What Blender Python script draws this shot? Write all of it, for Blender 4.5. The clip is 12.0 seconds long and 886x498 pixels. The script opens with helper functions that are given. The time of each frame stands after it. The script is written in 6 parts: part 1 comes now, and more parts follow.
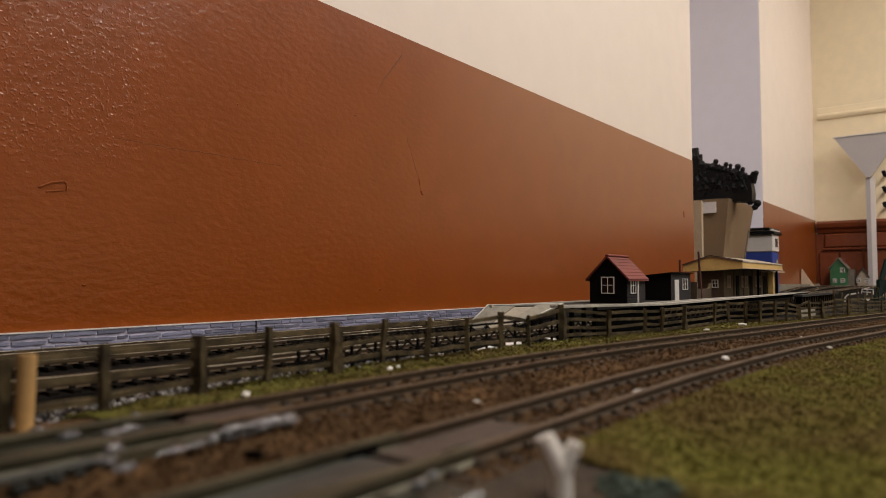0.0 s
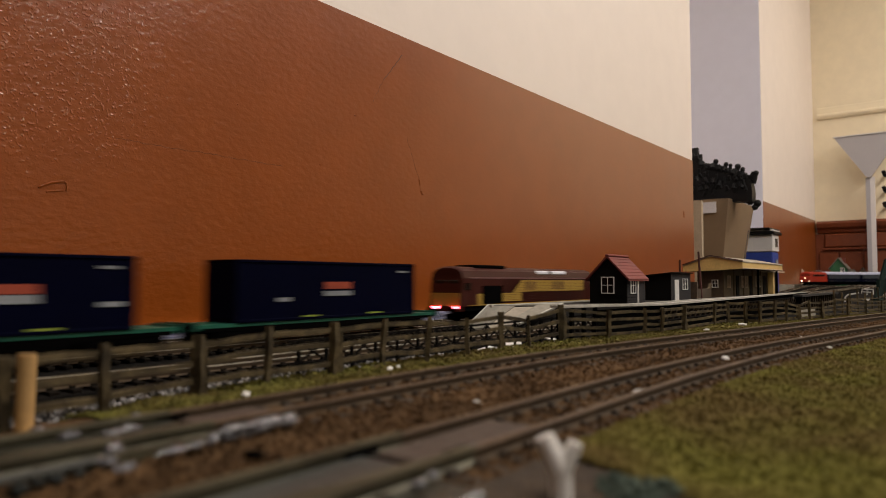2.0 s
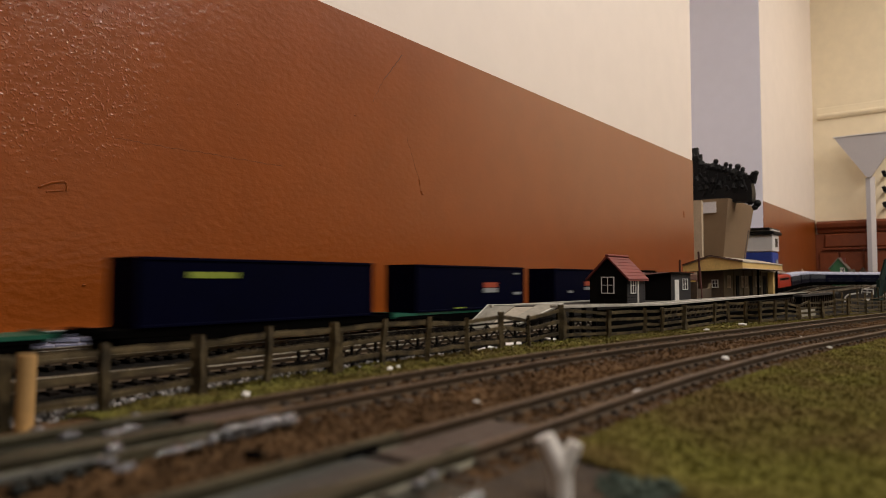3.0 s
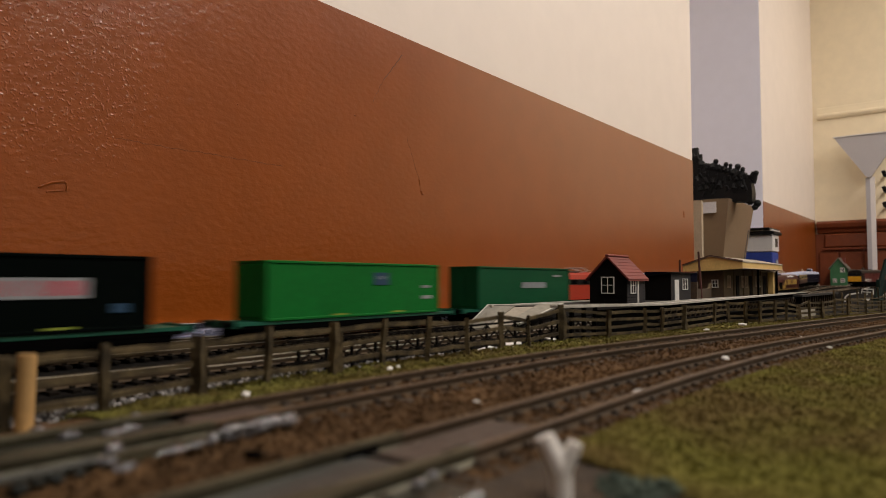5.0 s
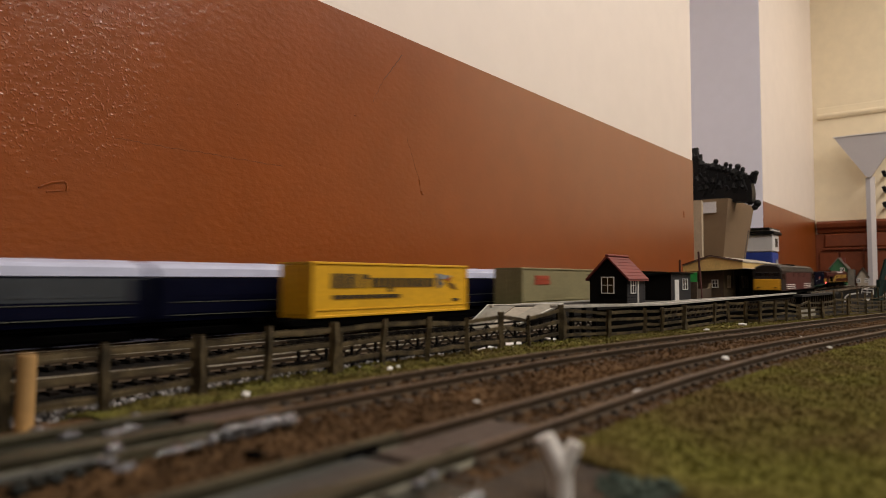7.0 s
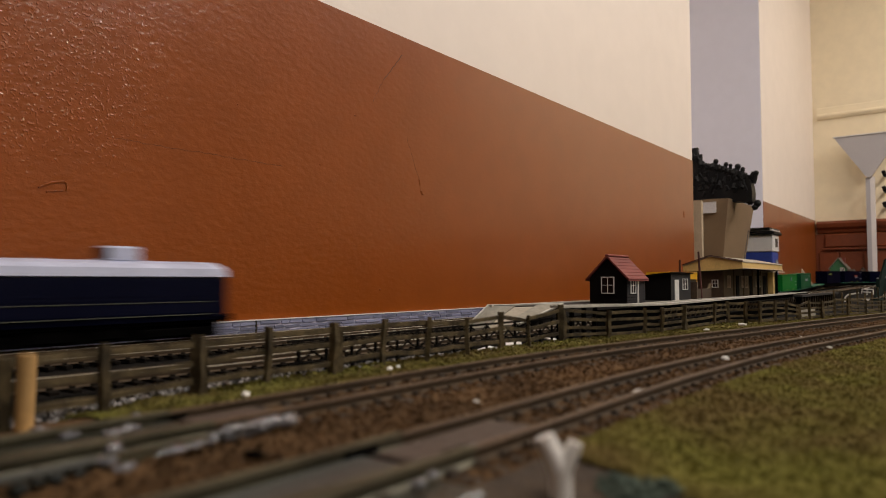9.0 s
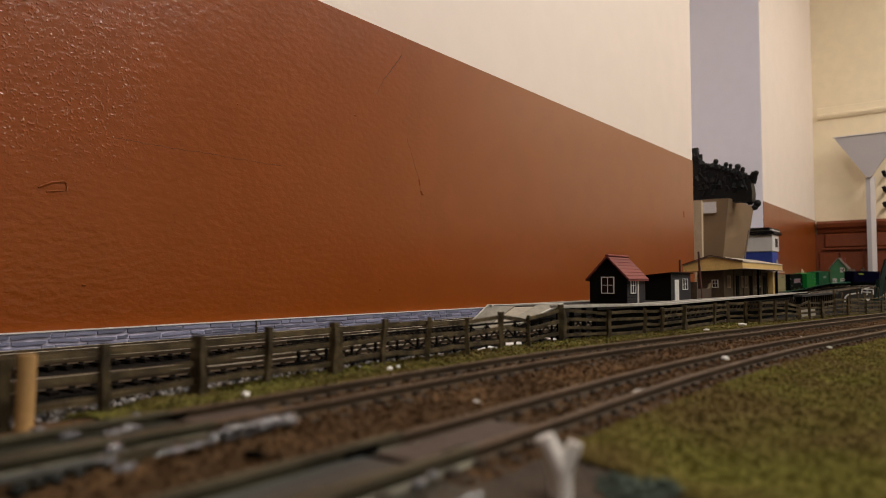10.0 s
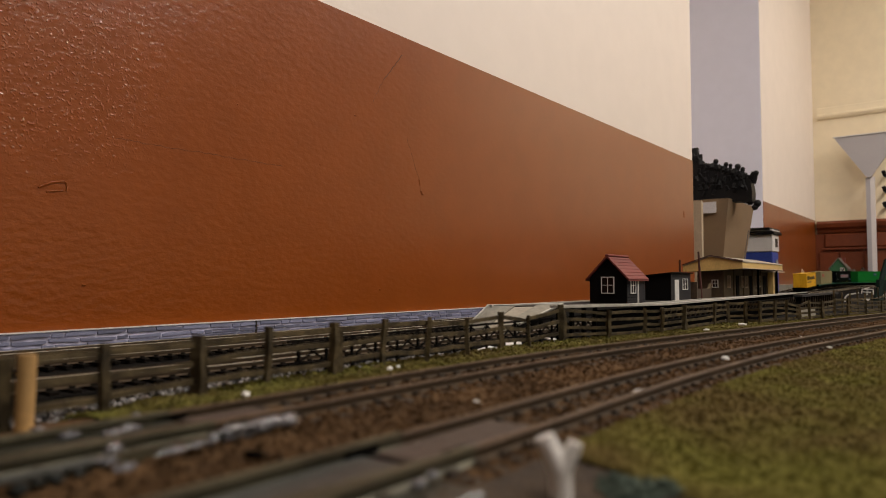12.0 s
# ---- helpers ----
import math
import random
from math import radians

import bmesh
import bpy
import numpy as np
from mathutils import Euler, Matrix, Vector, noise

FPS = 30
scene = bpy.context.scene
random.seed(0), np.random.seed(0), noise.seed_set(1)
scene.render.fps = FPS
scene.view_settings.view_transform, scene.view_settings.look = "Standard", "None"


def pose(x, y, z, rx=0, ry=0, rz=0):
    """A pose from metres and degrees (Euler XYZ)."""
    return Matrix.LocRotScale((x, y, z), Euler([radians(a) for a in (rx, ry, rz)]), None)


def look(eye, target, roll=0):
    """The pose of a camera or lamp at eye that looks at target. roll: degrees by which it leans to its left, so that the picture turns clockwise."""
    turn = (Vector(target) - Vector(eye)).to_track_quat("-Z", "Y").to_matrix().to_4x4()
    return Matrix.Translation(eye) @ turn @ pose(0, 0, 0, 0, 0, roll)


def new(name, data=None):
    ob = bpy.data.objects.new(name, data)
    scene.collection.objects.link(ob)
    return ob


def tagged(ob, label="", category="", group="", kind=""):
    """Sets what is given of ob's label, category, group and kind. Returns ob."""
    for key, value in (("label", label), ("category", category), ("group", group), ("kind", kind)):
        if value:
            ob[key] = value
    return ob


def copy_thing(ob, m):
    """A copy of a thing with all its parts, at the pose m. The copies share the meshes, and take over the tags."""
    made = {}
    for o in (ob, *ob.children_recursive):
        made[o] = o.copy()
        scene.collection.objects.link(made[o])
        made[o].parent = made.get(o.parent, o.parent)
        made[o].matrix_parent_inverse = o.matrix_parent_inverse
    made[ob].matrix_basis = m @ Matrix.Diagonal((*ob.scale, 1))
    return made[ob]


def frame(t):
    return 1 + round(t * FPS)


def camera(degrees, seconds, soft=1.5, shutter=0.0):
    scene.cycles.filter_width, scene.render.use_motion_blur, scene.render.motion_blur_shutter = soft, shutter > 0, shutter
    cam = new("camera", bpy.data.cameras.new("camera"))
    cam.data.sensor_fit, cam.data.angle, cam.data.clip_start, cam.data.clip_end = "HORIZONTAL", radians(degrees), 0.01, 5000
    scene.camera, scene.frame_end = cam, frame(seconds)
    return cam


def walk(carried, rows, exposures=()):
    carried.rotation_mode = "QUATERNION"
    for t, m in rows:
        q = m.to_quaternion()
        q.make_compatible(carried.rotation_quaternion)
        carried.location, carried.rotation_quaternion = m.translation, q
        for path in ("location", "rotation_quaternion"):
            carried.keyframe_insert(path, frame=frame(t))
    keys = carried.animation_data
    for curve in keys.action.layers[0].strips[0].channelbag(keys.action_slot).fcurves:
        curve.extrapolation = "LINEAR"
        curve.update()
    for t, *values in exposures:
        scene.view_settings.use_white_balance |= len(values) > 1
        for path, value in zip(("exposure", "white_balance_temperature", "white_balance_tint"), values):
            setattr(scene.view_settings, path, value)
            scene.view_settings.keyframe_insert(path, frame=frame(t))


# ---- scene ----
cam = camera(66.3, 12.0, soft=0.65, shutter=0.7)
cam.data.dof.use_dof = True
cam.data.dof.focus_distance, cam.data.dof.aperture_fstop = 0.65, 15.5
EYE = (0.0, 0.0, 0.043)
AIM = (0.7877, 0.6144, 0.043 + 0.0466)
walk(cam, [(0.0, look(EYE, AIM)), (12.0, look(EYE, AIM))], exposures=[(0.0, -0.05), (12.0, -0.05)])

# ---- light ----
world = bpy.data.worlds.new("world")
scene.world = world
world.use_nodes = True
world.node_tree.nodes["Background"].inputs[0].default_value = (0.9, 0.93, 1.0, 1)
world.node_tree.nodes["Background"].inputs[1].default_value = 0.02


def room_lamp(x, y, z, sx, sy, power, colour):
    data = bpy.data.lights.new("unseen_lamp_light", "AREA")
    data.shape, data.size, data.size_y, data.energy, data.color = "RECTANGLE", sx, sy, power, colour
    ob = new("unseen_lamp_light", data)
    ob.matrix_world = look((x, y, z), (x, y, z - 1))
    return ob


# Unseen lamps: first and last follow wall glints, middle two added for brightness.
LAMPS = ((1.3, -2.1), (0.5, -0.42), (2.35, -0.75), (0.05, -1.35))
for (lx, ly), power in zip(LAMPS, (14.0, 20.0, 28.0, 15.0)):
    room_lamp(lx, ly, 1.66, 1.2, 0.10, power, (1.0, 0.915, 0.85))


# ---- materials ----
def material(name, colour, rough=0.6, metal=0.0, vary=0.25, scale=40.0, bump=0.0, bump_scale=200.0, fine=0.12,
             second=None, coat=0.0, island=0.0, piece=0.0, spec=0.5, drops=False):
    m = bpy.data.materials.new(name)
    m.use_nodes = True
    nt = m.node_tree
    bs = nt.nodes["Principled BSDF"]
    bs.inputs["Roughness"].default_value, bs.inputs["Metallic"].default_value = rough, metal
    bs.inputs["Specular IOR Level"].default_value = spec
    bs.inputs["Coat Weight"].default_value, bs.inputs["Coat Roughness"].default_value = coat, 0.05
    tc = nt.nodes.new("ShaderNodeTexCoord")

    def tex(s, detail):
        n = nt.nodes.new("ShaderNodeTexNoise")
        n.inputs["Scale"].default_value, n.inputs["Detail"].default_value = s, detail
        nt.links.new(tc.outputs["Object"], n.inputs["Vector"])
        return n

    def ramp(src, a, b, lo=0.35, hi=0.65):
        r = nt.nodes.new("ShaderNodeValToRGB")
        r.color_ramp.elements[0].position, r.color_ramp.elements[1].position = lo, hi
        r.color_ramp.elements[0].color, r.color_ramp.elements[1].color = (*a, 1), (*b, 1)
        nt.links.new(src, r.inputs[0])
        return r.outputs[0]

    def times(a, b):
        x = nt.nodes.new("ShaderNodeMix")
        x.data_type, x.blend_type = "RGBA", "MULTIPLY"
        x.inputs[0].default_value = 1.0
        nt.links.new(a, x.inputs[6]), nt.links.new(b, x.inputs[7])
        return x.outputs[2]

    c2 = second or tuple(c * (1 - vary) for c in colour)
    big = tex(scale, 4)
    col = ramp(big.outputs["Fac"], c2, colour)
    small = tex(scale * 9, 3)
    col = times(col, ramp(small.outputs["Fac"], (1 - fine,) * 3, (1 + fine * 0.3,) * 3))
    for strength, kind in ((island, "Geometry"), (piece, "Object")):
        if strength:
            g = nt.nodes.new("ShaderNodeNewGeometry" if kind == "Geometry" else "ShaderNodeObjectInfo")
            out = g.outputs["Random Per Island" if kind == "Geometry" else "Random"]
            col = times(col, ramp(out, (1 - strength,) * 3, (1 + strength * 0.4,) * 3, 0.0, 1.0))
    nt.links.new(col, bs.inputs["Base Color"])
    rr = nt.nodes.new("ShaderNodeMapRange")
    rr.inputs["To Min"].default_value, rr.inputs["To Max"].default_value = max(0.02, rough - 0.1), min(1.0, rough + 0.1)
    nt.links.new(big.outputs["Fac"], rr.inputs["Value"]), nt.links.new(rr.outputs[0], bs.inputs["Roughness"])
    if bump:
        b = nt.nodes.new("ShaderNodeBump")
        b.inputs["Strength"].default_value, b.inputs["Distance"].default_value = 1.0, bump
        h = tex(bump_scale, 5 if not drops else 0.6)
        height = h.outputs["Fac"]
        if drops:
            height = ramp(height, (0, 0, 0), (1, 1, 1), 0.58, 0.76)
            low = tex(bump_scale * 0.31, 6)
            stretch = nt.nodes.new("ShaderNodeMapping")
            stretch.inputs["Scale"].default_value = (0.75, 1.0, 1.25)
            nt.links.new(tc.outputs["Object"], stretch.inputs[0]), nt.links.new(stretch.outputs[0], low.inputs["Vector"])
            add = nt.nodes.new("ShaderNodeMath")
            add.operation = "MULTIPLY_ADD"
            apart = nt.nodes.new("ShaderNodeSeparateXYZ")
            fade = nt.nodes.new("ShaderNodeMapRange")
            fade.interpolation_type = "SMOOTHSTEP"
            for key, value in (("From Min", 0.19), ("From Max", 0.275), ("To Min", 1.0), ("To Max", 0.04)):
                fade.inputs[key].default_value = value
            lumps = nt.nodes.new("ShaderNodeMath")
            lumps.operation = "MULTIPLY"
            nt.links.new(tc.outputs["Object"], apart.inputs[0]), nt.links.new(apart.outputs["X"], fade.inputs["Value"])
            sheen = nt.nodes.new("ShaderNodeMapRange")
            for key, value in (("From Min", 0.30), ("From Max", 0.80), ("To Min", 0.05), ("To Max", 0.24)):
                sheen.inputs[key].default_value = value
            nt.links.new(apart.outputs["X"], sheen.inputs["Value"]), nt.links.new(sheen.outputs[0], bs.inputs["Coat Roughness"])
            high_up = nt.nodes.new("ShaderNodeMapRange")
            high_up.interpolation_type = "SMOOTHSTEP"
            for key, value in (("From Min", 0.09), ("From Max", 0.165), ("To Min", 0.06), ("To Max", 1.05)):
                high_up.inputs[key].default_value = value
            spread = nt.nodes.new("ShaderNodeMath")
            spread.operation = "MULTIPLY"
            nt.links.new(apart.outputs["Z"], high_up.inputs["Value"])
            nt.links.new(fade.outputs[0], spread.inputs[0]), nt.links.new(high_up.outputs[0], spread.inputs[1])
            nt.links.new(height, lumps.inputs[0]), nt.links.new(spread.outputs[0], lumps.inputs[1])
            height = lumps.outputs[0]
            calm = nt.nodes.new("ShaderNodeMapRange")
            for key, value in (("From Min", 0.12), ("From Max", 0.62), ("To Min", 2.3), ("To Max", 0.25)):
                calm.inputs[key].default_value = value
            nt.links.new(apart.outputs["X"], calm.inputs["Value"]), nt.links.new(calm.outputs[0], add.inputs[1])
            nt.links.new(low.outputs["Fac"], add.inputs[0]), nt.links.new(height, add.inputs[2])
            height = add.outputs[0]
        nt.links.new(height, b.inputs["Height"]), nt.links.new(b.outputs[0], bs.inputs["Normal"]), nt.links.new(b.outputs[0], bs.inputs["Coat Normal"])
    return m


def glowing(name, colour, power):
    m = bpy.data.materials.new(name)
    m.use_nodes = True
    bs = m.node_tree.nodes["Principled BSDF"]
    bs.inputs["Base Color"].default_value = (*colour, 1)
    bs.inputs["Emission Color"].default_value, bs.inputs["Emission Strength"].default_value = (*colour, 1), power
    return m


M = dict(
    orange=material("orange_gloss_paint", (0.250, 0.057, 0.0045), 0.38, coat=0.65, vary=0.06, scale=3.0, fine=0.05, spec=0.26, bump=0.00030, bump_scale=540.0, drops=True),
    cream=material("cream_wall_paint", (0.84, 0.745, 0.665), 0.55, vary=0.025, scale=2.5, fine=0.02, bump=0.0003, bump_scale=40.0),
    yellow_cream=material("warm_cream_wall_paint", (0.87, 0.75, 0.53), 0.5, vary=0.06, scale=2.5, fine=0.04, bump=0.0006, bump_scale=40.0),
    # Even pale lilac colour on both alcove sides.
    lilac=material("lilac_grey_wall", (0.85, 0.85, 0.97), 0.6, vary=0.02, scale=3.0, fine=0.015),
    dado_wood=material("orange_painted_wood", (0.185, 0.044, 0.013), 0.4, vary=0.15, scale=6.0),
    plaster=material("white_ceiling_plaster", (0.8, 0.78, 0.72), 0.8, vary=0.05, scale=3.0),
    floor=material("brown_carpet", (0.16, 0.11, 0.08), 0.95, vary=0.3, scale=30.0),
    board=material("painted_baseboard_ply", (0.12, 0.10, 0.08), 0.8, vary=0.3, scale=12.0),
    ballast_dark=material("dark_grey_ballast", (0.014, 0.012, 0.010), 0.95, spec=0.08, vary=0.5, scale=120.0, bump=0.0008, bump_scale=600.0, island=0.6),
    ballast_brown=material("rust_brown_ballast", (0.142, 0.080, 0.036), 0.95, spec=0.1, vary=0.4, scale=40.0, fine=0.35, bump=0.001, bump_scale=700.0, island=0.35),
    earth=material("dark_brown_earth", (0.058, 0.036, 0.018), 0.95, vary=0.4, scale=50.0, fine=0.4, bump=0.0012, bump_scale=500.0),
    grass=material("green_static_grass", (0.165, 0.156, 0.031), 0.95, second=(0.128, 0.092, 0.029), scale=26.0, fine=0.10, island=0.16, spec=0.1),
    grassground=material("olive_scatter_ground", (0.150, 0.140, 0.028), 0.95, second=(0.118, 0.084, 0.026), scale=26.0, fine=0.3, spec=0.1, bump=0.0015, bump_scale=450.0),
    ballast_grey=material("glinting_grey_ballast", (0.22, 0.21, 0.20), 0.3, vary=0.4, scale=200.0, island=0.85),
    verge=material("olive_brown_verge_grass", (0.150, 0.142, 0.032), 0.95, second=(0.115, 0.082, 0.026), scale=30.0, fine=0.3, island=0.35, spec=0.1),
    lattice_brown=material("dark_brown_lattice", (0.026, 0.017, 0.008), 0.8, spec=0.08),
    rail=material("tarnished_steel_rail", (0.130, 0.086, 0.052), 0.45, 0.25, vary=0.35, scale=60.0),
    rail_bright=material("polished_steel_rail", (0.58, 0.54, 0.44), 0.28, 0.6, vary=0.2, scale=60.0),
    railside=material("rusty_rail_side", (0.078, 0.052, 0.028), 0.75, 0.0, spec=0.25, vary=0.35, scale=60.0),
    sleeper=material("dark_brown_sleeper", (0.052, 0.032, 0.016), 0.75, vary=0.35, scale=90.0, piece=0.4, island=0.4),
    pointgrey=material("grey_green_point_plastic", (0.028, 0.030, 0.021), 0.32, spec=0.45, vary=0.35, scale=60.0),
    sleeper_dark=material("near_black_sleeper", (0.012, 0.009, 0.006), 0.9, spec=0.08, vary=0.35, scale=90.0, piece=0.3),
    point_steel=material("dull_olive_point_rail", (0.088, 0.080, 0.048), 0.42, 0.4, vary=0.35, scale=90.0),
    point_filler=material("mauve_brown_point_filler", (0.074, 0.052, 0.040), 0.55, spec=0.3, vary=0.3, scale=90.0, fine=0.2, bump=0.0003, bump_scale=500.0),
    point_web=material("blue_grey_point_plastic", (0.048, 0.054, 0.050), 0.34, spec=0.45, vary=0.35, scale=70.0, bump=0.0004, bump_scale=260.0),
    cantrail=material("dusty_pink_cantrail", (0.16, 0.075, 0.075), 0.5, vary=0.2, scale=60.0),
    hatch_white=material("white_roof_hatch", (0.78, 0.78, 0.82), 0.4, vary=0.1, scale=80.0),
    fence=material("weathered_brown_fence", (0.120, 0.090, 0.044), 0.8, spec=0.2, vary=0.7, scale=140.0, fine=0.3, bump=0.0004, bump_scale=900.0, piece=0.25),
    lattice=material("black_plastic_lattice", (0.006, 0.005, 0.004), 0.8, spec=0.06),
    dowel=material("pale_wood_dowel", (0.50, 0.30, 0.11), 0.6, vary=0.25, scale=70.0),
    stone=material("blue_grey_printed_stone", (0.31, 0.325, 0.47), 0.6, vary=0.45, scale=160.0, fine=0.25, piece=0.5),
    mortar=material("pale_lilac_mortar", (0.62, 0.61, 0.76), 0.75, vary=0.3, scale=80.0),
    platform=material("grey_cream_platform_card", (0.27, 0.25, 0.20), 0.7, vary=0.25, scale=30.0, fine=0.15),
    platform_edge=material("whitened_platform_edge", (0.46, 0.44, 0.385), 0.6, vary=0.25, scale=90.0),
    platform_dark=material("shaded_platform_tarmac", (0.045, 0.042, 0.038), 0.9, spec=0.15, vary=0.3, scale=50.0),
    black_card=material("black_weatherboard", (0.0055, 0.005, 0.0045), 0.85, spec=0.1, vary=0.3, scale=120.0),
    grey_card=material("slate_grey_boarding", (0.025, 0.0235, 0.025), 0.75, spec=0.25, vary=0.25, scale=100.0),
    red_roof=material("red_tiled_roof", (0.190, 0.033, 0.023), 0.7, vary=0.25, scale=130.0, piece=0.2),
    white=material("white_plastic", (0.74, 0.72, 0.68), 0.5, vary=0.06, scale=60.0),
    glass_dark=material("dark_window_glazing", (0.008, 0.007, 0.006), 0.2, spec=0.3),
    red_chimney=material("red_brick_chimney", (0.20, 0.045, 0.03), 0.7, vary=0.3, scale=200.0),
    brick=material("brown_brick_card", (0.078, 0.050, 0.027), 0.75, vary=0.35, scale=250.0, fine=0.3),
    stucco=material("olive_brown_station_wall", (0.100, 0.070, 0.032), 0.75, vary=0.25, scale=120.0),
    canopy=material("ochre_yellow_canopy_fascia", (0.70, 0.48, 0.17), 0.55, vary=0.15, scale=60.0),
    canopy_top=material("pale_grey_canopy_felt", (0.40, 0.35, 0.27), 0.7, vary=0.25, scale=60.0),
    pole=material("dark_red_brown_pole", (0.075, 0.018, 0.012), 0.6),
    cardboard=material("brown_cardboard", (0.43, 0.305, 0.185), 0.75, vary=0.10, scale=9.0, fine=0.03),
    cardboard_edge=material("pale_cardboard_edge", (0.46, 0.36, 0.24), 0.8, vary=0.1, scale=40.0),
    paper=material("white_paper_label", (0.68, 0.64, 0.64), 0.6, vary=0.05, scale=30.0),
    black_plastic=material("black_crumpled_plastic", (0.0035, 0.0035, 0.004), 0.5, spec=0.25, vary=0.3, scale=30.0),
    box_white=material("off_white_carton", (0.62, 0.60, 0.58), 0.6, vary=0.06, scale=14.0, fine=0.03),
    box_blue=material("blue_carton", (0.025, 0.055, 0.30), 0.5, vary=0.12, scale=20.0),
    green_house=material("green_house_paint", (0.036, 0.155, 0.060), 0.6, vary=0.2, scale=60.0),
    grey_roof=material("grey_slate_roof", (0.22, 0.19, 0.15), 0.7, vary=0.3, scale=90.0, piece=0.2),
    cream_card=material("cream_card", (0.60, 0.47, 0.34), 0.7, vary=0.12, scale=40.0),
    bracket=material("pale_grey_painted_steel", (0.42, 0.40, 0.41), 0.45, vary=0.04, scale=12.0, fine=0.02),
    bracket_white=material("white_painted_post", (0.72, 0.68, 0.66), 0.45, vary=0.04, scale=12.0, fine=0.02),
    dark_green=material("dark_green_painted_girder", (0.006, 0.016, 0.012), 0.8, spec=0.1, vary=0.3, scale=60.0),
    maroon=material("maroon_loco_paint", (0.048, 0.009, 0.006), 0.4, spec=0.2, vary=0.12, scale=60.0),
    gold=material("gold_yellow_loco_band", (0.40, 0.25, 0.040), 0.5, vary=0.12, scale=60.0),
    gold_dark=material("dull_gold_lettering", (0.17, 0.085, 0.018), 0.5, vary=0.2, scale=60.0),
    roof_grey=material("grey_roof_hatch", (0.42, 0.40, 0.40), 0.45, vary=0.2, scale=80.0),
    loco_black=material("black_underframe", (0.0016, 0.0015, 0.0014), 0.9, spec=0.02, vary=0.3, scale=90.0),
    wagon_green=material("blue_green_wagon_frame", (0.006, 0.105, 0.062), 0.45, vary=0.2, scale=60.0),
    navy=material("navy_container_paint", (0.0006, 0.0010, 0.0095), 0.7, spec=0.03, vary=0.2, scale=40.0),
    green=material("bright_green_container_paint", (0.0025, 0.135, 0.018), 0.6, spec=0.15, vary=0.12, scale=40.0),
    green_dark=material("deep_green_container_paint", (0.002, 0.068, 0.024), 0.6, spec=0.15, vary=0.12, scale=40.0),
    blackgreen=material("black_green_container_paint", (0.0006, 0.0022, 0.0016), 0.7, spec=0.03, vary=0.2, scale=40.0),
    beige=material("beige_container_paint", (0.235, 0.205, 0.098), 0.6, vary=0.10, scale=40.0),
    yellow=material("golden_yellow_container_paint", (0.70, 0.375, 0.002), 0.6, vary=0.08, scale=40.0),
    orange_mark=material("orange_red_marking", (0.35, 0.055, 0.022), 0.5),
    pink_mark=material("pinkish_red_marking", (0.50, 0.03, 0.06), 0.5),
    pale_mark=material("pale_marking", (0.26, 0.275, 0.285), 0.5),
    dim_mark=material("dim_grey_green_marking", (0.060, 0.075, 0.070), 0.6),
    black_mark=material("black_marking", (0.03, 0.022, 0.012), 0.5),
    blue_mark=material("blue_marking", (0.010, 0.050, 0.105), 0.5),
    lime_mark=material("yellow_green_marking", (0.24, 0.30, 0.03), 0.5),
    red_loco=material("bright_red_loco_paint", (0.36, 0.028, 0.009), 0.55, spec=0.3, vary=0.1, scale=60.0),
    crimson=material("crimson_loco_paint", (0.080, 0.011, 0.009), 0.45, vary=0.1, scale=60.0),
    dark_grey=material("dark_grey_loco_paint", (0.012, 0.008, 0.007), 0.5, spec=0.2, vary=0.15, scale=60.0),
    loco_yellow=material("yellow_warning_panel", (0.66, 0.32, 0.008), 0.5, vary=0.08, scale=60.0),
    coach_roof=material("silver_white_coach_roof", (0.50, 0.53, 0.68), 0.42, vary=0.12, scale=40.0),
    coach_navy=material("midnight_blue_coach_paint", (0.0012, 0.0020, 0.012), 0.5, spec=0.08, vary=0.15, scale=40.0),
    coach_grey=material("pale_grey_window_band", (0.040, 0.048, 0.056), 0.4, vary=0.15, scale=40.0),
    coach_cream=material("cream_coach_panel", (0.52, 0.38, 0.14), 0.4, vary=0.12, scale=40.0),
    coach_brown=material("umber_coach_panel", (0.07, 0.03, 0.018), 0.4, vary=0.12, scale=40.0),
    lining=material("gold_lining", (0.10, 0.105, 0.08), 0.4),
    tail=glowing("red_tail_light", (1.0, 0.07, 0.09), 26.0),
    head=glowing("warm_head_light", (1.0, 0.75, 0.55), 9.0),
    glue=material("glossy_dried_glue", (0.19, 0.195, 0.215), 0.05, vary=0.5, scale=220.0, bump=0.0026, bump_scale=520.0, coat=1.0),
    teal=material("teal_lichen_fluff", (0.075, 0.105, 0.078), 0.95, vary=0.35, scale=120.0),
    lamp=glowing("fluorescent_tube", (1.0, 0.92, 0.8), 4.0),
)


# ---- mesh helpers ----
def box(bm, x0, y0, z0, x1, y1, z1, bevel=0.0, m=None):
    vs = [bm.verts.new((x, y, z)) for z in (z0, z1) for y in (y0, y1) for x in (x0, x1)]
    fs = [bm.faces.new([vs[i] for i in f]) for f in ((0, 2, 3, 1), (4, 5, 7, 6), (0, 1, 5, 4), (2, 6, 7, 3), (0, 4, 6, 2), (1, 3, 7, 5))]
    if bevel:
        es = list({e for f in fs for e in f.edges})
        r = bmesh.ops.bevel(bm, geom=es, offset=bevel, segments=1, affect="EDGES", profile=0.5)
        vs = list({v for v in vs if v.is_valid} | set(r["verts"]))
    if m is not None:
        bmesh.ops.transform(bm, matrix=m, verts=vs)
    return vs


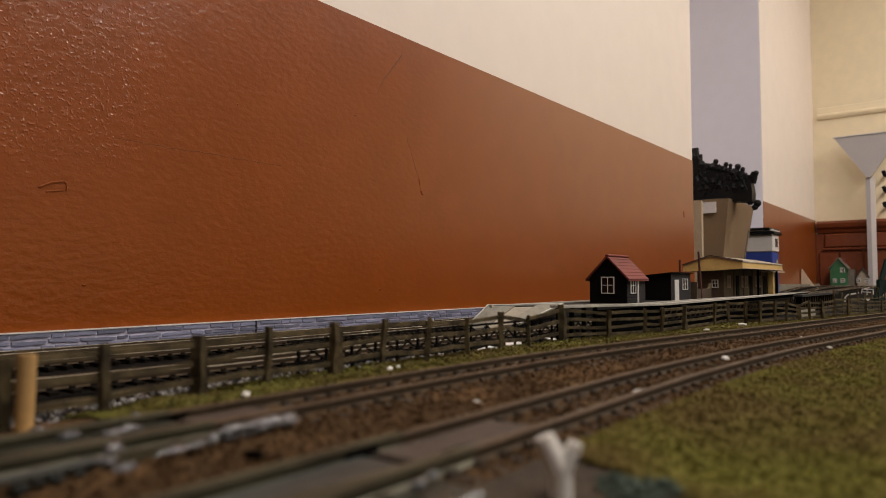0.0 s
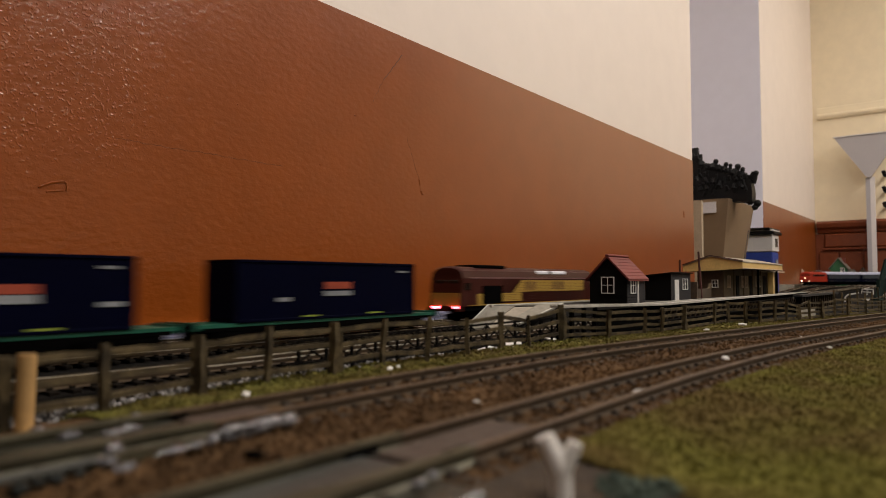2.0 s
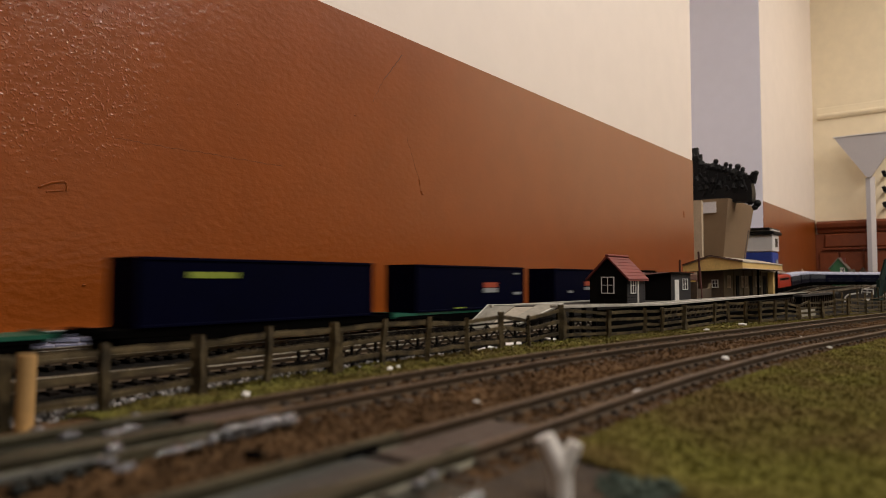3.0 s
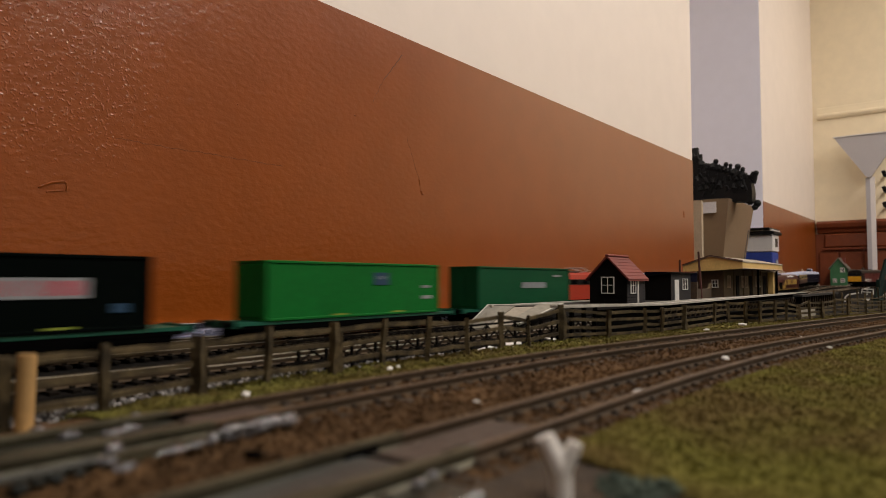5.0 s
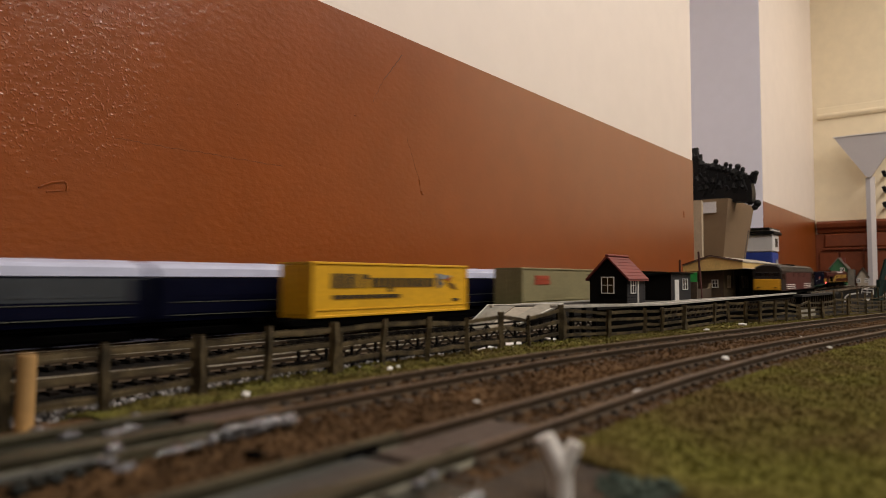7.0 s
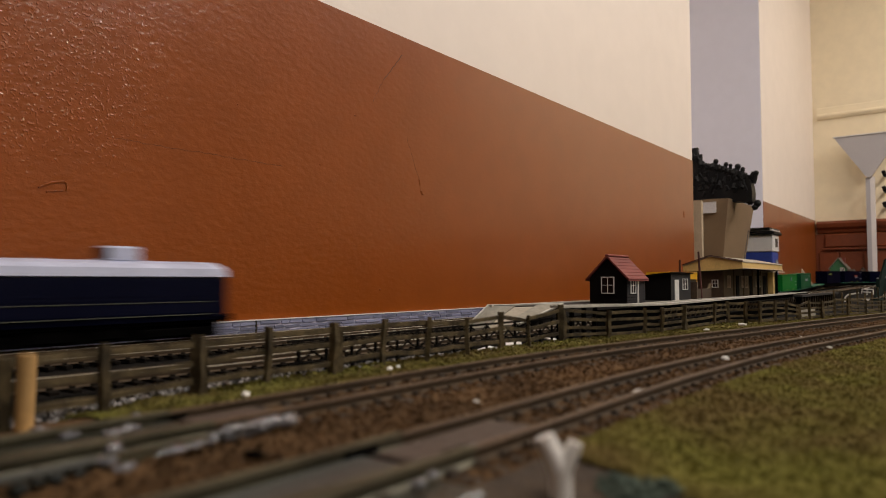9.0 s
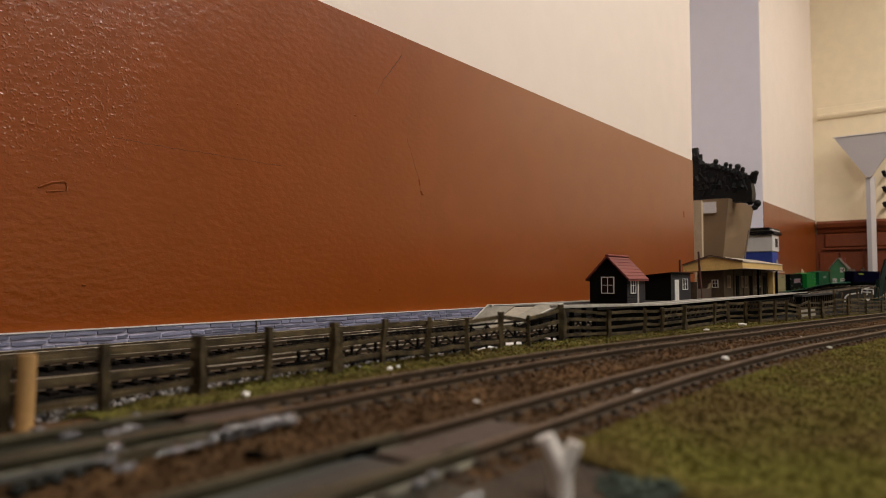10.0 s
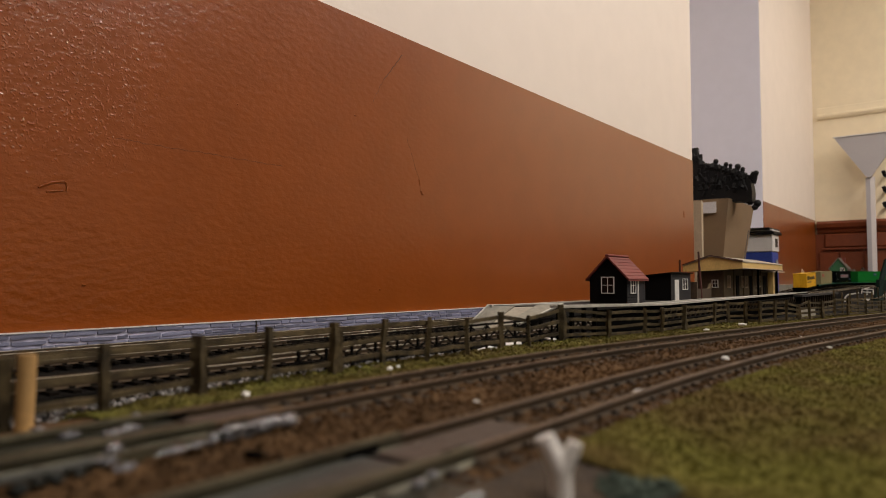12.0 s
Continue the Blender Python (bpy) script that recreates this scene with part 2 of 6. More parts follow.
def prism(bm, outline, a, b, axis="x"):
    """A solid between a and b along an axis, from an outline in the two other axes."""
    def at(p, d):
        return {"x": (d, p[0], p[1]), "y": (p[0], d, p[1]), "z": (p[0], p[1], d)}[axis]
    lo = [bm.verts.new(at(p, a)) for p in outline]
    hi = [bm.verts.new(at(p, b)) for p in outline]
    n = len(outline)
    bm.faces.new(lo[::-1]), bm.faces.new(hi)
    for i in range(n):
        bm.faces.new((lo[i], lo[(i + 1) % n], hi[(i + 1) % n], hi[i]))
    return lo + hi


def rod(bm, p, q, r, sides=6, r2=None):
    p, q = Vector(p), Vector(q)
    m = Matrix.Translation((p + q) / 2) @ (q - p).to_track_quat("Z", "Y").to_matrix().to_4x4()
    return bmesh.ops.create_cone(bm, cap_ends=True, segments=sides, radius1=r, radius2=r if r2 is None else r2, depth=(q - p).length, matrix=m)["verts"]


def mesh_of(name, bm, mat):
    bmesh.ops.recalc_face_normals(bm, faces=bm.faces)
    me = bpy.data.meshes.new(name)
    bm.to_mesh(me)
    bm.free()
    me.materials.append(M[mat])
    return me


def part(name, bm, mat, parent=None, label="", m=None):
    ob = new(name, mesh_of(name, bm, mat))
    ob.parent = parent
    if m is not None:
        ob.matrix_basis = m
    return tagged(ob, label)


def piece(name, me, parent, m):
    ob = new(name, me)
    ob.parent = parent
    ob.matrix_basis = m
    return ob


def thing(name, label, category, m=None, group="", kind=""):
    ob = new(name)
    ob.empty_display_size = 0.01
    if m is not None:
        ob.matrix_basis = m
    return tagged(ob, label, category, group, kind)


def boxpart(name, dims, mat, parent=None, label="", bevel=0.0, m=None):
    bm = bmesh.new()
    box(bm, *dims, bevel=bevel)
    return part(name, bm, mat, parent, label, m)


def structure(name, dims, mat, label, category):
    ob = boxpart(name, dims, mat)
    return tagged(ob, label, category, kind="structure")


# ---- curves on which the tracks lie ----
class Path:
    """A smooth line through points of the plan; place by the length from where x is zero."""

    def __init__(self, points, rise=((0, 0), (1, 0))):
        self.rise = rise
        p = [Vector(a) for a in points]
        p = [2 * p[0] - p[1]] + p + [2 * p[-1] - p[-2]]
        self.pts = []
        for i in range(1, len(p) - 2):
            n = max(2, int((p[i + 1] - p[i]).length / 0.01))
            for k in range(n):
                t = k / n
                a, b, c, d = p[i - 1:i + 3]
                k0 = 0.0
                k1 = k0 + max((b - a).length, 1e-4) ** 0.5
                k2 = k1 + max((c - b).length, 1e-4) ** 0.5
                k3 = k2 + max((d - c).length, 1e-4) ** 0.5
                u = k1 + t * (k2 - k1)
                a1 = a * ((k1 - u) / (k1 - k0)) + b * ((u - k0) / (k1 - k0))
                a2 = b * ((k2 - u) / (k2 - k1)) + c * ((u - k1) / (k2 - k1))
                a3 = c * ((k3 - u) / (k3 - k2)) + d * ((u - k2) / (k3 - k2))
                b1 = a1 * ((k2 - u) / (k2 - k0)) + a2 * ((u - k0) / (k2 - k0))
                b2 = a2 * ((k3 - u) / (k3 - k1)) + a3 * ((u - k1) / (k3 - k1))
                self.pts.append(b1 * ((k2 - u) / (k2 - k1)) + b2 * ((u - k1) / (k2 - k1)))
        self.pts.append(p[-2])
        self.s = [0.0]
        for a, b in zip(self.pts, self.pts[1:]):
            self.s.append(self.s[-1] + (b - a).length)
        i = min(range(len(self.pts)), key=lambda j: abs(self.pts[j].x) + (0 if self.pts[j].y > -0.5 else 9))
        shift = self.s[i] - self.pts[i].x
        self.s = np.array([v - shift for v in self.s])
        self.px, self.py = np.array([v.x for v in self.pts]), np.array([v.y for v in self.pts])

    def at(self, s):
        if s < self.s[0]:
            d = (self.pts[1] - self.pts[0]).normalized()
            return self.pts[0] + d * (s - self.s[0])
        if s > self.s[-1]:
            d = (self.pts[-1] - self.pts[-2]).normalized()
            return self.pts[-1] + d * (s - self.s[-1])
        return Vector((float(np.interp(s, self.s, self.px)), float(np.interp(s, self.s, self.py))))

    def z(self, s):
        return float(np.interp(s, [r[0] for r in self.rise], [r[1] for r in self.rise]))

    def heading(self, s):
        d = self.at(s + 0.01) - self.at(s - 0.01)
        return math.atan2(d.y, d.x)


FAR_RISE = ((1.6, 0.0), (1.8, 0.002), (2.0, 0.006), (2.2, 0.0115), (2.4, 0.017), (2.6, 0.0195), (2.8, 0.020))
STATION_RISE = ((-0.1, 0.0), (0.2, 0.001), (0.5, 0.005), (0.85, 0.0088), (1.27, 0.0116), (1.6, 0.0140), (1.88, 0.0158), (2.19, 0.0190), (2.4, 0.0200))
TRACK_A = Path([(-3.2, 0.357), (-1, 0.357), (0, 0.357), (1.0, 0.357), (1.85, 0.357), (2.2, 0.368), (2.42, 0.366), (2.62, 0.345), (2.8, 0.30), (2.93, 0.215), (3.0, 0.08), (3.02, -0.2), (3.0, -1.0), (3.0, -3.0)], FAR_RISE)
TRACK_B = Path([(-3.2, 0.405), (-1, 0.405), (0, 0.405), (1.0, 0.405), (1.7, 0.407), (2.0, 0.415), (2.3, 0.432), (2.55, 0.443), (2.75, 0.425), (2.9, 0.375), (3.0, 0.29), (3.06, 0.17), (3.08, -0.2), (3.06, -1.0), (3.06, -3.6)], FAR_RISE)
TRACK_C = Path([(-3.2, 0.288), (-1, 0.288), (0, 0.28), (0.3, 0.262), (0.6, 0.226), (0.9, 0.213), (1.1, 0.2125), (1.27, 0.218), (1.42, 0.236), (1.57, 0.254), (1.72, 0.258), (1.88, 0.257), (2.19, 0.256), (2.40, 0.228), (2.58, 0.145), (2.68, 0.0), (2.72, -0.2), (2.74, -1.0), (2.74, -3.0)], STATION_RISE)
TRACK_N1 = Path([(-1.2, 0.129), (-0.5, 0.129), (0.0, 0.129), (0.1, 0.1285), (0.15, 0.1292), (0.24, 0.1255), (0.345, 0.1115), (0.45, 0.095), (0.56, 0.0775), (0.70, 0.0535), (1.0, -0.006), (1.5, -0.13), (2.0, -0.30), (2.4, -0.46)])
TRACK_N2 = Path([(-1.2, 0.0760), (-0.5, 0.0760), (0.0, 0.0759), (0.066, 0.0758), (0.13, 0.0757), (0.18, 0.0757), (0.216, 0.0747), (0.25, 0.0728), (0.29, 0.0696), (0.33, 0.0656), (0.39, 0.0572), (0.45, 0.0484), (0.513, 0.0378), (0.7, 0.0065), (1.0, -0.053), (1.5, -0.180), (2.0, -0.352), (2.4, -0.513)])


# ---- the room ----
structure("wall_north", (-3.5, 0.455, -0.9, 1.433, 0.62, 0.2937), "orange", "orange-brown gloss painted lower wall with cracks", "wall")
structure("wall_north_upper", (-3.5, 0.4555, 0.2937, 1.4315, 0.62, 1.75), "cream", "cream painted upper wall above the orange dado", "wall")
structure("wall_alcove_back", (1.433, 0.95, -0.9, 2.32, 1.1, 1.75), "cream", "cream painted back wall of the alcove", "wall")
structure("wall_alcove_near", (1.28, 0.62, -0.9, 1.433, 1.1, 1.75), "lilac", "pale lilac side of the alcove", "wall")
structure("wall_alcove_far", (2.298, 0.5145, -0.9, 2.45, 1.1, 1.75), "lilac", "pale lilac far reveal of the alcove", "wall")
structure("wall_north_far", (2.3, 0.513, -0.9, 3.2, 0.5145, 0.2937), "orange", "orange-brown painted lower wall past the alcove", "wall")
structure("wall_north_far_upper", (2.3, 0.5135, 0.2937, 3.2, 0.62, 1.75), "cream", "cream painted upper wall past the alcove", "wall")
structure("wall_east", (3.2, -4.2, -0.9, 3.35, 1.1, 1.75), "yellow_cream", "warm cream painted end wall", "wall")
structure("wall_south", (-3.5, -4.2, -0.9, 3.2, -4.05, 1.75), "cream", "cream painted wall", "wall")
structure("wall_west", (-3.65, -4.2, -0.9, -3.5, 0.62, 1.75), "cream", "cream painted wall", "wall")
structure("floor", (-3.65, -4.2, -1.0, 3.35, 1.1, -0.9), "floor", "brown carpet floor of the room", "floor")
structure("ceiling", (-3.65, -4.2, 1.75, 3.35, 1.1, 1.85), "plaster", "white plastered ceiling", "ceiling")


def moulding(name, x0, profile, y0, y1, mat, label):
    """A rail along the end wall: profile of (distance from the wall, height)."""
    bm = bmesh.new()
    prism(bm, [(x0 - d, z) for d, z in profile], y0, y1, "y")
    return tagged(part(name, bm, mat), label, "wall moulding", kind="structure")


moulding("picture_rail", 3.2, [(0, 0.716), (0.008, 0.718), (0.013, 0.728), (0.013, 0.735), (0.005, 0.739), (0.003, 0.764), (0, 0.766)], -4.0, 0.497, "yellow_cream", "cream painted picture rail on the end wall")
moulding("dado_rail", 3.2, [(0, 0.236), (0.014, 0.240), (0.018, 0.252), (0.030, 0.262), (0.034, 0.278), (0.028, 0.288), (0, 0.290)], -4.0, 0.505, "dado_wood", "orange-brown painted moulded dado rail")
panel = structure("wainscot_backing", (3.188, -4.0, -0.9, 3.199, 0.512, 0.236), "dado_wood", "orange-brown painted panelled wainscot", "wainscot")
for y0, y1 in ((0.325, 0.479), (0.15, 0.305), (-0.03, 0.13)):
    boxpart("frieze_panel", (3.180, y0, 0.180, 3.1878, y1, 0.236), "dado_wood", panel, bevel=0.004)
    boxpart("frieze_rail", (3.174, y0 - 0.008, 0.168, 3.1878, y1 + 0.008, 0.177), "dado_wood", panel, bevel=0.002)
for y0, y1 in ((0.43, 0.50), (0.345, 0.425), (0.26, 0.34), (0.175, 0.255), (0.09, 0.17)):
    boxpart("wainscot_panel", (3.181, y0, -0.20, 3.1878, y1, 0.160), "dado_wood", panel, bevel=0.003)


# cracks, chips and runs in the gloss paint
def crack(points, wide):
    bm = bmesh.new()
    for (a, b), (c, d) in zip(points, points[1:]):
        rod(bm, (a, 0.4552, b), (c, 0.4552, d), wide, 5)
    return bm


wall_low = bpy.data.objects["wall_north"]
M["crack"] = material("crack_shadow_line", (0.105, 0.027, 0.006), 0.6)
random.seed(5)


def wander(x0, z0, x1, z1, n, amp):
    return [(x0 + (x1 - x0) * i / n, z0 + (z1 - z0) * i / n + random.uniform(-amp, amp)) for i in range(n + 1)]


for pts, wide in ((wander(0.2228, 0.1394, 0.2618, 0.1389, 12, 0.0005) + wander(0.2650, 0.1391, 0.3039, 0.1397, 12, 0.0006) + wander(0.3080, 0.1392, 0.3638, 0.1389, 14, 0.0005), 0.00030),
                  (wander(0.488, 0.243, 0.5154, 0.2743, 12, 0.0011), 0.00045), (wander(0.4725, 0.2171, 0.488, 0.243, 6, 0.0016), 0.00028), (wander(0.5228, 0.1895, 0.5428, 0.149, 8, 0.0016), 0.00028)):
    part("paint_crack", crack(pts, wide), "crack", wall_low, "dark hairline crack in the paint")
for pts, wide in ((((0.1755, 0.1007), (0.183, 0.1045), (0.1905, 0.1061), (0.1918, 0.1052), (0.1924, 0.1035), (0.1921, 0.1000)), 0.0009), (((0.5425, 0.149), (0.5440, 0.143)), 0.0009), (((0.5455, 0.1375), (0.5470, 0.1340), (0.5495, 0.1345)), 0.0013), (((0.1800, 0.0985), (0.1900, 0.1002)), 0.0007),
                  (((0.4470, 0.1985), (0.4492, 0.1987)), 0.0008), (((0.4049, 0.146), (0.4056, 0.1457)), 0.0007), (((0.4830, 0.0342), (0.4842, 0.0342)), 0.0010),
                  (((0.2031, 0.0401), (0.2052, 0.0400)), 0.0010), (((0.3183, 0.1824), (0.3190, 0.1824)), 0.0007), (((1.3715, 0.182), (1.3725, 0.170)), 0.0014), (((0.6388, 0.2890), (0.6398, 0.2890)), 0.0010)):
    part("paint_chip", crack(pts, wide), "orange", wall_low, "small chip and blob in the paint")


# ---- ground of the layout ----
FENCE_LINE = Path([(-0.6, 0.160), (-0.1, 0.160), (0.06, 0.164), (0.137, 0.178), (0.20, 0.179), (0.272, 0.178), (0.3267, 0.1746), (0.3624, 0.167), (0.4068, 0.161), (0.4552, 0.1545), (0.515, 0.150), (0.5631, 0.1415), (0.605, 0.1315), (0.649, 0.121), (0.70, 0.111), (0.7652, 0.097), (0.83, 0.078), (0.97, 0.038), (1.1, 0.0), (1.5, -0.12), (2.4, -0.45)])


def side_of(path, x):
    return float(np.interp(x, path.px, path.py))


def land(x, y):
    """Height of the ground: a raised near part that falls away behind the fence."""
    d = y - (side_of(FENCE_LINE, x) + 0.005)
    t = min(1.0, max(0.0, d / 0.02))
    z = 0.0100 * (1 - t * t * (3 - 2 * t))
    n1, n2 = abs(y - side_of(TRACK_N1, x)), abs(y - side_of(TRACK_N2, x))
    bed = min(1.0, max(0.0, (0.046 - min(n1, n2)) / 0.028))
    z = max(z, 0.0100 + (0.0022 + 0.0006 * noise.noise((x * 120, y * 120, 5))) * bed * bed * (3 - 2 * bed) - (0.01 if d > 0 else 0))
    if min(n1, n2) > 0.02 and d < 0:
        z += 0.0014 * noise.noise((x * 45, y * 45, 0)) + 0.0007 * noise.noise((x * 160, y * 160, 3))
    if y < side_of(TRACK_N2, x) - 0.02:
        z += min(1, (side_of(TRACK_N2, x) - 0.02 - y) / 0.05) * 0.0018 * (0.5 + noise.noise((x * 14, y * 14, 7)))
    return max(z, TRACK_A.z(x) - 0.0005 if x > 1.62 else z)


def ground():
    xs = list(np.arange(-3.4, -0.2, 0.1)) + list(np.arange(-0.2, 1.1, 0.005)) + list(np.arange(1.1, 3.16, 0.03)) + [3.186]
    ys = list(np.arange(-0.6, -0.05, 0.025)) + list(np.arange(-0.05, 0.23, 0.005)) + list(np.arange(0.23, 0.4545, 0.0125)) + [0.4548]
    verts = [(x, y, land(x, y)) for x in xs for y in ys]
    ny, faces, mats = len(ys), [], []
    for i in range(len(xs) - 1):
        for j in range(ny - 1):
            faces.append((i * ny + j, (i + 1) * ny + j, (i + 1) * ny + j + 1, i * ny + j + 1))
            x, y = (xs[i] + xs[i + 1]) / 2, (ys[j] + ys[j + 1]) / 2
            n1, n2, f = side_of(TRACK_N1, x), side_of(TRACK_N2, x), side_of(FENCE_LINE, x)
            wob = 0.004 * noise.noise((x * 60, y * 60, 1))
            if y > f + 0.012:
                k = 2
            elif n2 - 0.017 + wob < y < n1 + 0.018 + wob:
                k = 1
            elif x < 0.106 + wob * 3:
                k = 3 if y < n2 else 1
            else:
                k = 0
            mats.append(k)
    me = bpy.data.meshes.new("ground")
    me.from_pydata(verts, [], faces)
    for n in ("grassground", "ballast_brown", "ballast_dark", "earth"):
        me.materials.append(M[n])
    me.polygons.foreach_set("material_index", mats)
    me.polygons.foreach_set("use_smooth", [True] * len(faces))
    return tagged(new("ground", me), "model railway ground with olive scatter, brown and dark ballast", "ground", kind="structure")


ground()
structure("baseboard", (-3.4, -0.62, -0.05, 3.186, 0.4545, -0.012), "board", "painted plywood baseboard under the layout", "baseboard")
structure("baseboard_return", (2.3, -4.0, -0.05, 3.186, -0.602, 0.0195), "board", "painted plywood baseboard along the end wall", "baseboard")
structure("alcove_sill", (1.436, 0.4555, -0.05, 2.296, 0.949, 0.0), "board", "painted shelf in the alcove", "shelf")
for x in (-3.2, -1.2, 0.8, 2.5):
    boxpart("baseboard_leg", (x, -0.58, -0.9, x + 0.05, -0.53, -0.05), "board", bpy.data.objects["baseboard"])
    boxpart("baseboard_leg", (x, 0.39, -0.9, x + 0.05, 0.44, -0.05), "board", bpy.data.objects["baseboard"])
for y in (-3.8, -2.2):
    boxpart("baseboard_leg", (2.35, y, -0.9, 2.40, y + 0.05, -0.05), "board", bpy.data.objects["baseboard_return"])
    boxpart("baseboard_leg", (3.10, y, -0.9, 3.15, y + 0.05, -0.05), "board", bpy.data.objects["baseboard_return"])


# ---- tracks ----
def sweep(path, s0, s1, off, z0, z1, half, step=0.012):
    bm = bmesh.new()
    rows, n = [], max(2, int((s1 - s0) / step))
    for i in range(n + 1):
        s = s0 + (s1 - s0) * i / n
        p, h = path.at(s), path.heading(s)
        nx, ny = -math.sin(h), math.cos(h)
        rows.append([bm.verts.new((p.x + nx * (off + o), p.y + ny * (off + o), z + path.z(s))) for o, z in
                     ((-half * 1.6, z0), (-half * 0.6, z0 + (z1 - z0) * 0.25), (-half, z1 - 0.0007), (-half * 0.8, z1), (half * 0.8, z1), (half, z1 - 0.0007), (half * 0.6, z0 + (z1 - z0) * 0.25), (half * 1.6, z0))])
    for a, b in zip(rows, rows[1:]):
        for k in range(8):
            bm.faces.new((a[k], b[k], b[(k + 1) % 8], a[(k + 1) % 8]))
    bm.faces.new(rows[0]), bm.faces.new(rows[-1][::-1])
    return bm


def track(name, path, s0, s1, top, label, near=None, pitch=0.0078, head="rail", tie="sleeper"):
    tr = thing(name, label, "railway track")
    tr["kind"] = "structure"
    for off in (-0.0083, 0.0083):
        r = part("rail", sweep(path, s0, s1, off, top - 0.0026, top - 0.0003, 0.0007), "railside", tr)
        part("rail_head", sweep(path, s0, s1, off, top - 0.00028, top, 0.0006), head, r, "worn bright rail head")
    bm = bmesh.new()
    box(bm, -0.0017, -0.0152, -0.0016, 0.0017, 0.0152, 0, bevel=0.0003)
    for y in (-0.0083, 0.0083):
        for d in (-0.0018, 0.0018):
            box(bm, -0.0010, y + d - 0.0006, 0, 0.0010, y + d + 0.0006, 0.0008)
    me = mesh_of("sleeper", bm, tie)
    s, count, rest = s0, 0, []
    while s < s1:
        p, h = path.at(s), path.heading(s)
        m = pose(p.x, p.y, top - 0.0026 + path.z(s), 0, 0, math.degrees(h))
        if near and near[0] < s < near[1] and count < 290:
            piece("sleeper", me, tr, m)
            count += 1
        else:
            rest.append(m)
        s += pitch
    if rest:
        verts, faces = [], []
        for m in rest:
            k = len(verts)
            verts += [tuple(m @ Vector((x, y, z))) for z in (-0.0016, 0) for y in (-0.0152, 0.0152) for x in (-0.0017, 0.0017)]
            faces += [tuple(k + i for i in f) for f in ((0, 2, 3, 1), (4, 5, 7, 6), (0, 1, 5, 4), (2, 6, 7, 3), (0, 4, 6, 2), (1, 3, 7, 5))]
        me2 = bpy.data.meshes.new("far_sleepers")
        me2.from_pydata(verts, [], faces)
        me2.materials.append(M[tie])
        ob = new("far_sleepers", me2)
        ob.parent = tr
        tagged(ob, kind="stuff")
    return tr


RAIL = 0.005
NEAR_RAIL = 0.015
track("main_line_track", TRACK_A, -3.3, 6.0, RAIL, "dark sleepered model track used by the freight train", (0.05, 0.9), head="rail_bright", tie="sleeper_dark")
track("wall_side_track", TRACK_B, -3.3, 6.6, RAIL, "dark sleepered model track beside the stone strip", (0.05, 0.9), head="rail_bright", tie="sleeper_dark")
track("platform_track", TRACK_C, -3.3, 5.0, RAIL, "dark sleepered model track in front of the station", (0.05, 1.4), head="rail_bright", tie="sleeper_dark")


def track_bed():
    """The raised bed that carries the platform track up to the station."""
    bm = bmesh.new()
    rows = []
    for i in range(120):
        s = 0.0 + 2.2 * i / 119
        p, h, top = TRACK_C.at(s), TRACK_C.heading(s), RAIL - 0.0040 + TRACK_C.z(s)
        n = Vector((-math.sin(h), math.cos(h)))
        rows.append([bm.verts.new((p.x + n.x * o, p.y + n.y * o, z)) for o, z in ((-0.0185, -0.004), (-0.0165, top), (0.0165, top), (0.0185, -0.004))])
    for a, b in zip(rows, rows[1:]):
        for k in range(3):
            bm.faces.new((a[k], b[k], b[k + 1], a[k + 1]))
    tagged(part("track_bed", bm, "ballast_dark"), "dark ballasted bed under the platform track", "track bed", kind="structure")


track_bed()
track("curved_branch_track", TRACK_N1, -0.6, 2.6, NEAR_RAIL, "rusty curved model track bedded in brown ballast", (-0.05, 2.1))
track("near_curved_track", TRACK_N2, -0.6, 2.6, NEAR_RAIL, "rusty curved model track beside the green scatter", (-0.05, 2.1))


